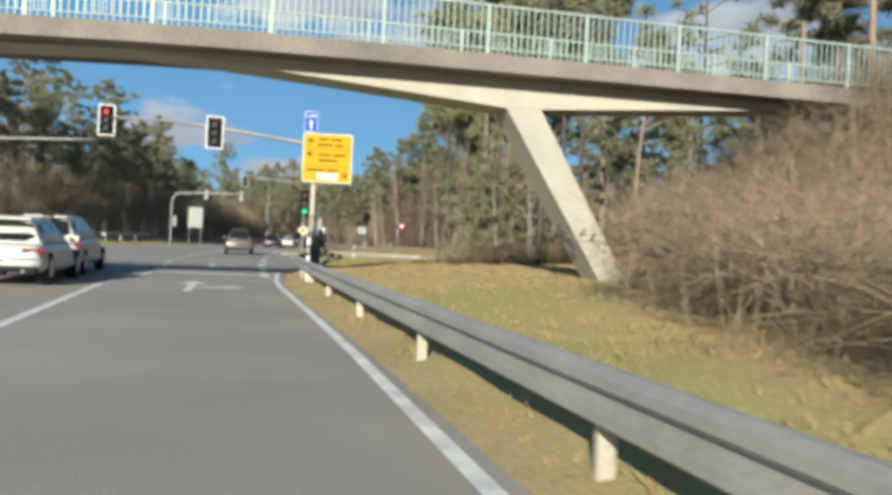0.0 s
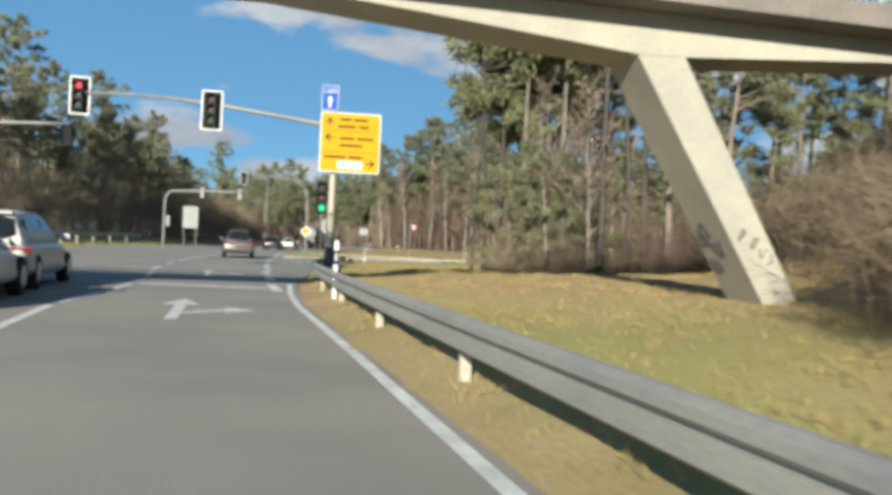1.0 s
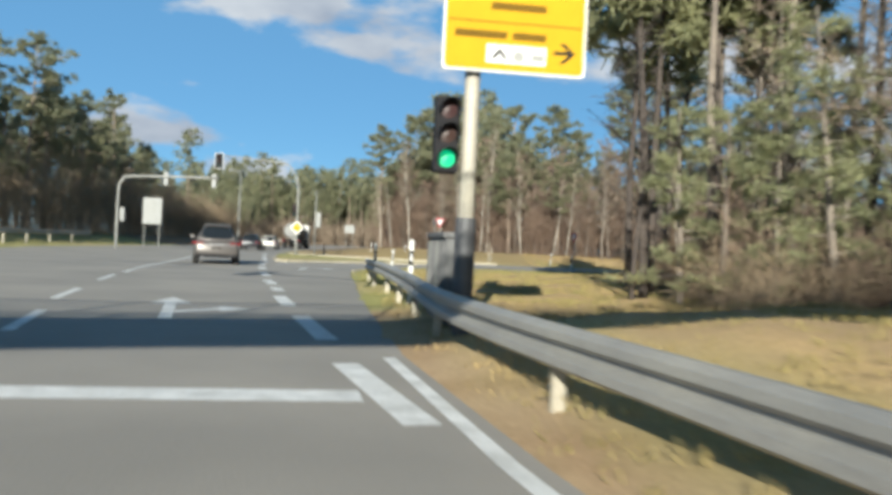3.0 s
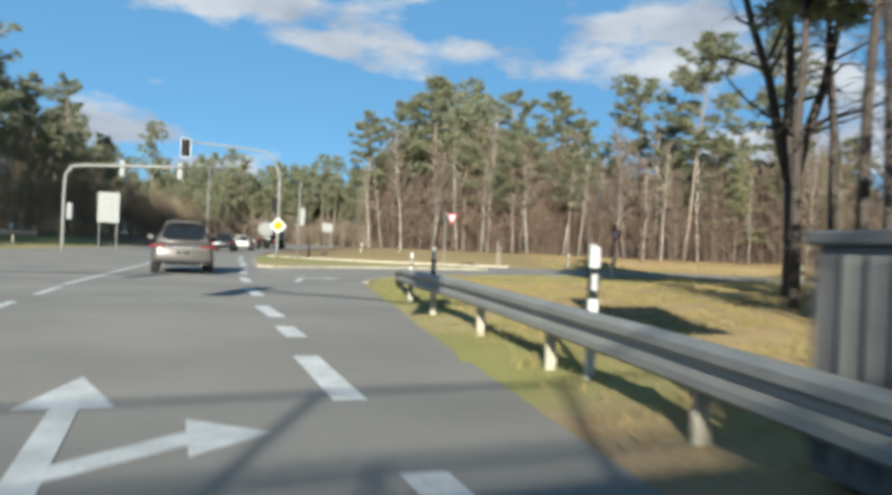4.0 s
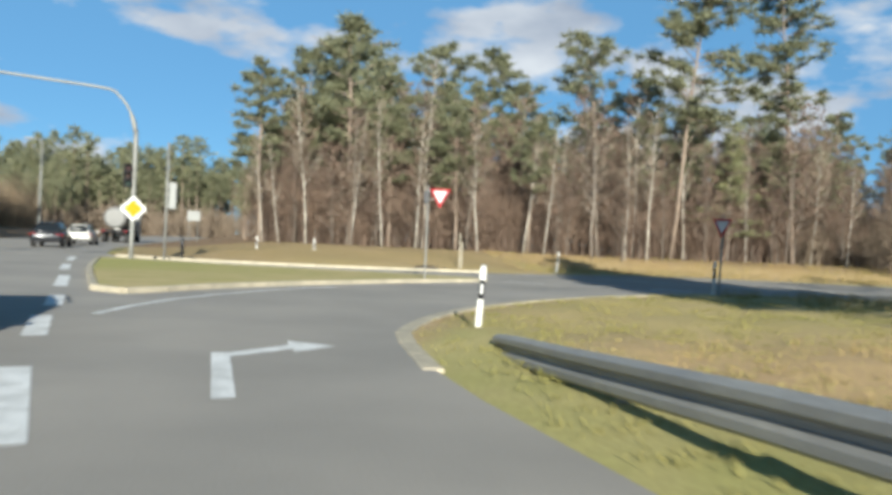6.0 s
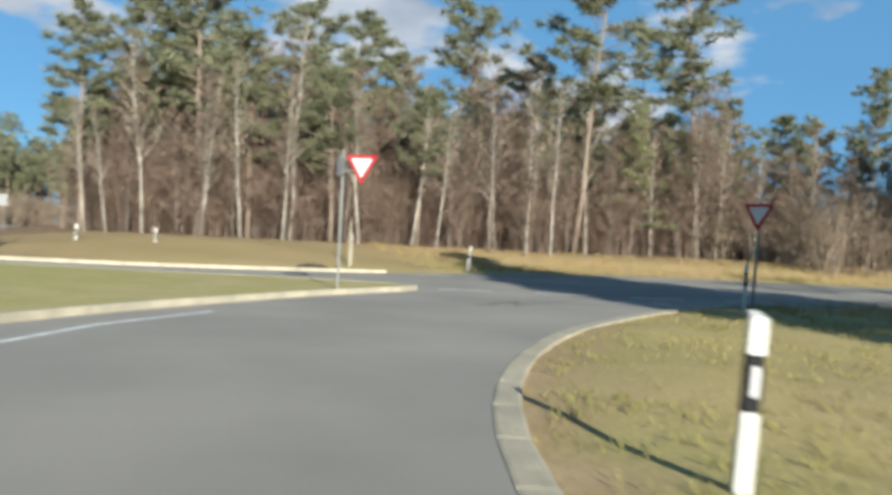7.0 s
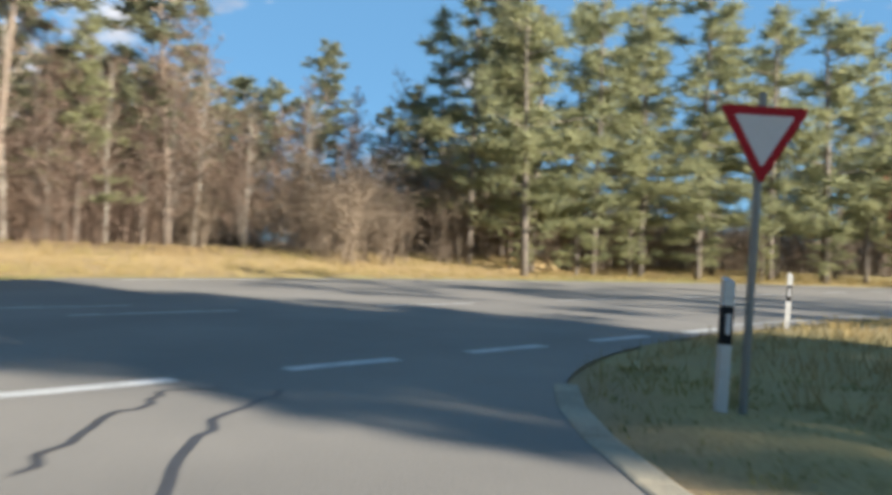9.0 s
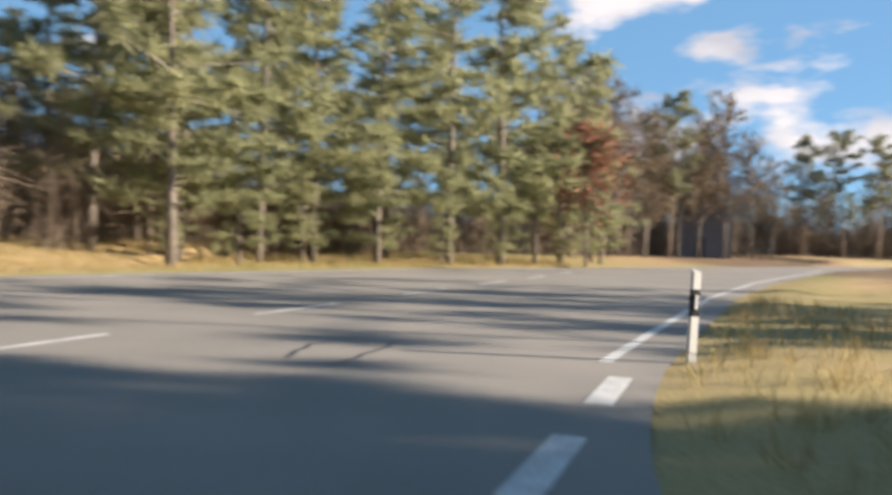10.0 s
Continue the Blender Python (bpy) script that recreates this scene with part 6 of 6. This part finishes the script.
rs = np.random.default_rng(21)
spots = scatter(430, lambda x, y: wood_ok(x, y - 0.8) and y < wood_front(x) + 16, (-16, 88, 42, 118), 0.7, rs, 30)
stuff("undergrowth", shrub_mass(on_ground(spots), rs, 4.2, 2.4, 20, 10, 0.024), REDTWIGS, "tangled red-brown leafless undergrowth beneath the trees of the wood", "undergrowth")
spots = scatter(260, lambda x, y: 86.5 < side_b(x, y) < 100 and x > 27, (27, 40, 80, 100), 0.9, rs, 30)
stuff("undergrowth", shrub_mass(on_ground(spots), rs, 4.2, 2.0, 26, 8, 0.028), TWIGS, "leafless brush under the green pines", "undergrowth")
spots = scatter(260, lambda x, y: x < -35.5 - 0.06 * (y - 60), (-58, 56, -32, 220), 1.0, rs, 30)
stuff("undergrowth", shrub_mass(on_ground(spots), rs, 5.0, 2.6, 18, 8, 0.024), BRUSH, "leafless undergrowth across the main road", "undergrowth")
spots = scatter(120, lambda x, y: near_wood(x + 0.9, y), (-1, 24, 30, 54), 0.55, rs, 30)
stuff("undergrowth", shrub_mass(on_ground(spots[:70]), rs, 1.1, 1.3, 22, 14, 0.012), BRUSH, "low brown leafless brush along the edge of the near trees", "undergrowth")
stuff("undergrowth", shrub_mass(on_ground(spots[70:]), rs, 2.4, 1.5, 12, 14, 0.013), REDTWIGS, "leafless brush along the edge of the near trees", "undergrowth")


def brush_bank(x, y):
    return x > 2.75 + 0.12 * max(0, 9.3 - y) + 0.28 * max(0, y - 12) and (x - 3.6) ** 2 + (y - 17.4) ** 2 > 1.4


spots = scatter(470, lambda x, y: brush_bank(x, y), (2.2, 3, 20, 27), 0.5, rs, 40)
stuff("brush", shrub_mass(on_ground(spots), rs, 1.6, 1.15, 22, 16, 0.011), BANKBRUSH, "dense brown leafless brush covering the bank", "shrubs")


# dry grass
def grass_stuff(name, pts, rng, high, mat, label, per=9, wide=0.012):
    p = np.repeat(on_ground(pts), per, 0) + rng.normal(size=(len(pts) * per, 3)) * (0.09, 0.09, 0)
    e = p + rng.normal(size=p.shape) * (0.35, 0.35, 0) * high + np.stack([0 * p[:, 0], 0 * p[:, 0], high * rng.uniform(0.5, 1.2, len(p))], 1)
    stuff(name, blades(p, e, wide, wide * 0.4, rng), mat, label, "grass")


def free(n, test, box, rng):
    x, y = rng.uniform(box[0], box[2], n), rng.uniform(box[1], box[3], n)
    ok = ~inside(x, y, CARRIAGEWAY) & (seg_distance(x, y, CARRIAGEWAY) > 0.25) & test(x, y)
    return np.column_stack([x[ok], y[ok]])


grass_stuff("dry_grass", free(9000, lambda x, y: x < 9 - 0.05 * y, (-6, 0, 9, 54), rs), rs, 0.075, STRAW, "short straw-coloured grass tufts on the verge")
grass_stuff("turf", free(9000, lambda x, y: x < 6, (-8, 36, 14, 67), rs), rs, 0.055, SOD, "short green winter turf on the verge")
grass_stuff("dry_grass", free(9000, lambda x, y: (side_b(x, y) < 92), (4, 60, 60, 92), rs), rs, 0.22, STRAW, "long straw-coloured grass beside the crossing road")


# ---- a heap of dead leaves on the kerb ----
heap = thing("leaf_heap", "small dark heap of dead leaves on the pale kerb", "leaves", at(-1.7, 79.1, 0.06))
heap_rng = np.random.default_rng(5)
mesh_part("leaves", array_mesh("leaves", *sprays(np.column_stack([heap_rng.normal(size=60) * 0.28, heap_rng.normal(size=60) * 0.08, heap_rng.uniform(0, 0.10, 60)]), 8, 0.13, 0.07, heap_rng, 0.1, 0.5), DARKBARK), heap)


# ---- the hut ----
def hut():
    root = thing("hut", "grey-blue hut among bare trees by the road", "hut", at(97.0, 36.7, 0.2) @ Matrix.Rotation(radians(-20), 4, "Z") @ Matrix.Scale(1.15, 4))
    w = Build()
    w.box(at(0, 0, 2.2), 5.2, 5.0, 4.4)
    part("wall", w, HUTWALL, root)
    for k in range(12):
        for sx in (-1, 1):
            r = Build()
            r.box(at(sx * 2.615, -2.3 + 0.42 * k, 2.2), 0.03, 0.06, 4.3)
            part("batten", r, HUTWALL, root)
    r = Build()
    r.add([(-2.9, -2.8, 4.4), (2.9, -2.8, 4.4), (2.9, 2.8, 4.4), (-2.9, 2.8, 4.4), (-2.9, 0, 5.0), (2.9, 0, 5.0)], [(0, 1, 5, 4), (2, 3, 4, 5), (0, 4, 3), (1, 2, 5), (3, 2, 1, 0)])
    part("roof", r, HUTWALL, root, "shallow grey roof")
    d = Build()
    d.box(at(-2.63, 0.3, 1.05), 0.04, 0.9, 2.1)
    part("door", d, DARKPOLE, root)


hut()
grove = np.random.default_rng(12)
for x, y in ((95.2, 36.6), (99.0, 34.6), (101.5, 34.2), (102.5, 32.0), (90.2, 41.8), (96.8, 42.6), (101.5, 37.6), (103.5, 35.0)):
    plant(GREYS, x, y, grove, grove.uniform(1.2, 1.6), 3, group="far trees")
stuff("undergrowth", shrub_mass(on_ground([(96.2, 35.0), (97.6, 34.6), (99.2, 33.4), (100.6, 32.4)]), grove, 4.0, 2.6, 24, 12, 0.03), TWIGS, "leafless brown brush before the hut", "undergrowth")
for x, y in ((66.0, 58.0), (72.0, 55.0), (74.5, 57.0), (78.0, 54.0), (82.0, 49.0), (84, 47)):
    plant(BROWNS, x, y, RNG, 0.8, group="far trees")
for x, y in ((68.5, 55.5), (71, 56.5), (75.5, 54), (80, 50.5), (86, 46.5), (91, 45), (97, 41.5), (99, 37)):
    plant(BROWNS, x, y, RNG, 1.05, group="far trees")
for x, y in ((104, 31), (107, 27), (106, 22), (108, 18), (106, 13), (109, 9), (111, 24), (112, 15), (114, 30), (108, 34), (110, 4), (107, 0)):
    plant(BROWNS, x, y, RNG, 0.72, group="far trees")
for n, (x, y, tall) in enumerate(((104.5, 21.9, 15.4), (102.5, 17.8, 15.8), (100.8, 14.5, 15.2), (103.0, 10.0, 14.5), (87.1, 43.6, 17.2))):
    stand(PINES[n], x, y, tall, 1.5, 70 * n, 50 * n, 1.1, "far trees")
for n, (x, y, tall) in enumerate(((91.5, 36.4, 18.6), (92.5, 33.0, 14.0), (90.5, 39.5, 15.0), (93.5, 30.5, 11.5))):
    stand(BROWNS[n % 2], x, y, tall, 1.0, 80 * n, 40 * n, 1.0, "far trees")


# brush in front of the forest across the main road
edge = np.random.default_rng(31)
spots = scatter(130, lambda x, y: -38.0 < x + 0.06 * (y - 60) < -35.2, (-60, 56, -28, 200), 0.9, edge, 30)
stuff("undergrowth", shrub_mass(on_ground(spots), edge, 7.0, 3.0, 20, 10, 0.028), BRUSH, "tall grey-brown leafless brush before the forest", "undergrowth")
# ---- far growth, too far to tell apart ----
spots = scatter(160, lambda x, y: (-4.5 < x < 9 and y < 250) or y > 275, (-60, 125, 10, 320), 3.0, rs, 30)
stuff("far_undergrowth", shrub_mass(on_ground(spots), rs, 7.0, 3.6, 26, 6, 0.09), TWIGS, "brown leafless growth far along the main road", "undergrowth")
spots = scatter(240, lambda x, y: (2.5 < y - (55.5 - 0.588 * (x - 64)) < 26 and x < 140) or x > 176, (64, -50, 200, 70), 2.0, rs, 30)
stuff("far_undergrowth", shrub_mass(on_ground(spots), rs, 5.0, 3.0, 26, 6, 0.06), TWIGS, "brown leafless growth far along the crossing road", "undergrowth")
spots = scatter(150, lambda x, y: True, (104, -25, 116, 37), 1.6, rs, 30)
stuff("far_undergrowth", shrub_mass(on_ground(spots), rs, 5.0, 3.0, 26, 6, 0.06), TWIGS, "brown leafless growth where the crossing road bends away", "undergrowth")
spots = scatter(170, lambda x, y: 108 < side_b(x, y) < 150, (30, 70, 130, 150), 2.2, rs, 30)
stuff("far_undergrowth", shrub_mass(on_ground(spots), rs, 6.0, 3.2, 24, 6, 0.07), TWIGS, "brown leafless growth deep behind the green pines", "undergrowth")
spots = scatter(140, lambda x, y: True, (-82, 284, -14, 312), 1.8, rs, 30)
stuff("far_undergrowth", shrub_mass(on_ground(spots), rs, 9.0, 4.0, 24, 6, 0.12), TWIGS, "brown growth closing the far end of the main road", "undergrowth")
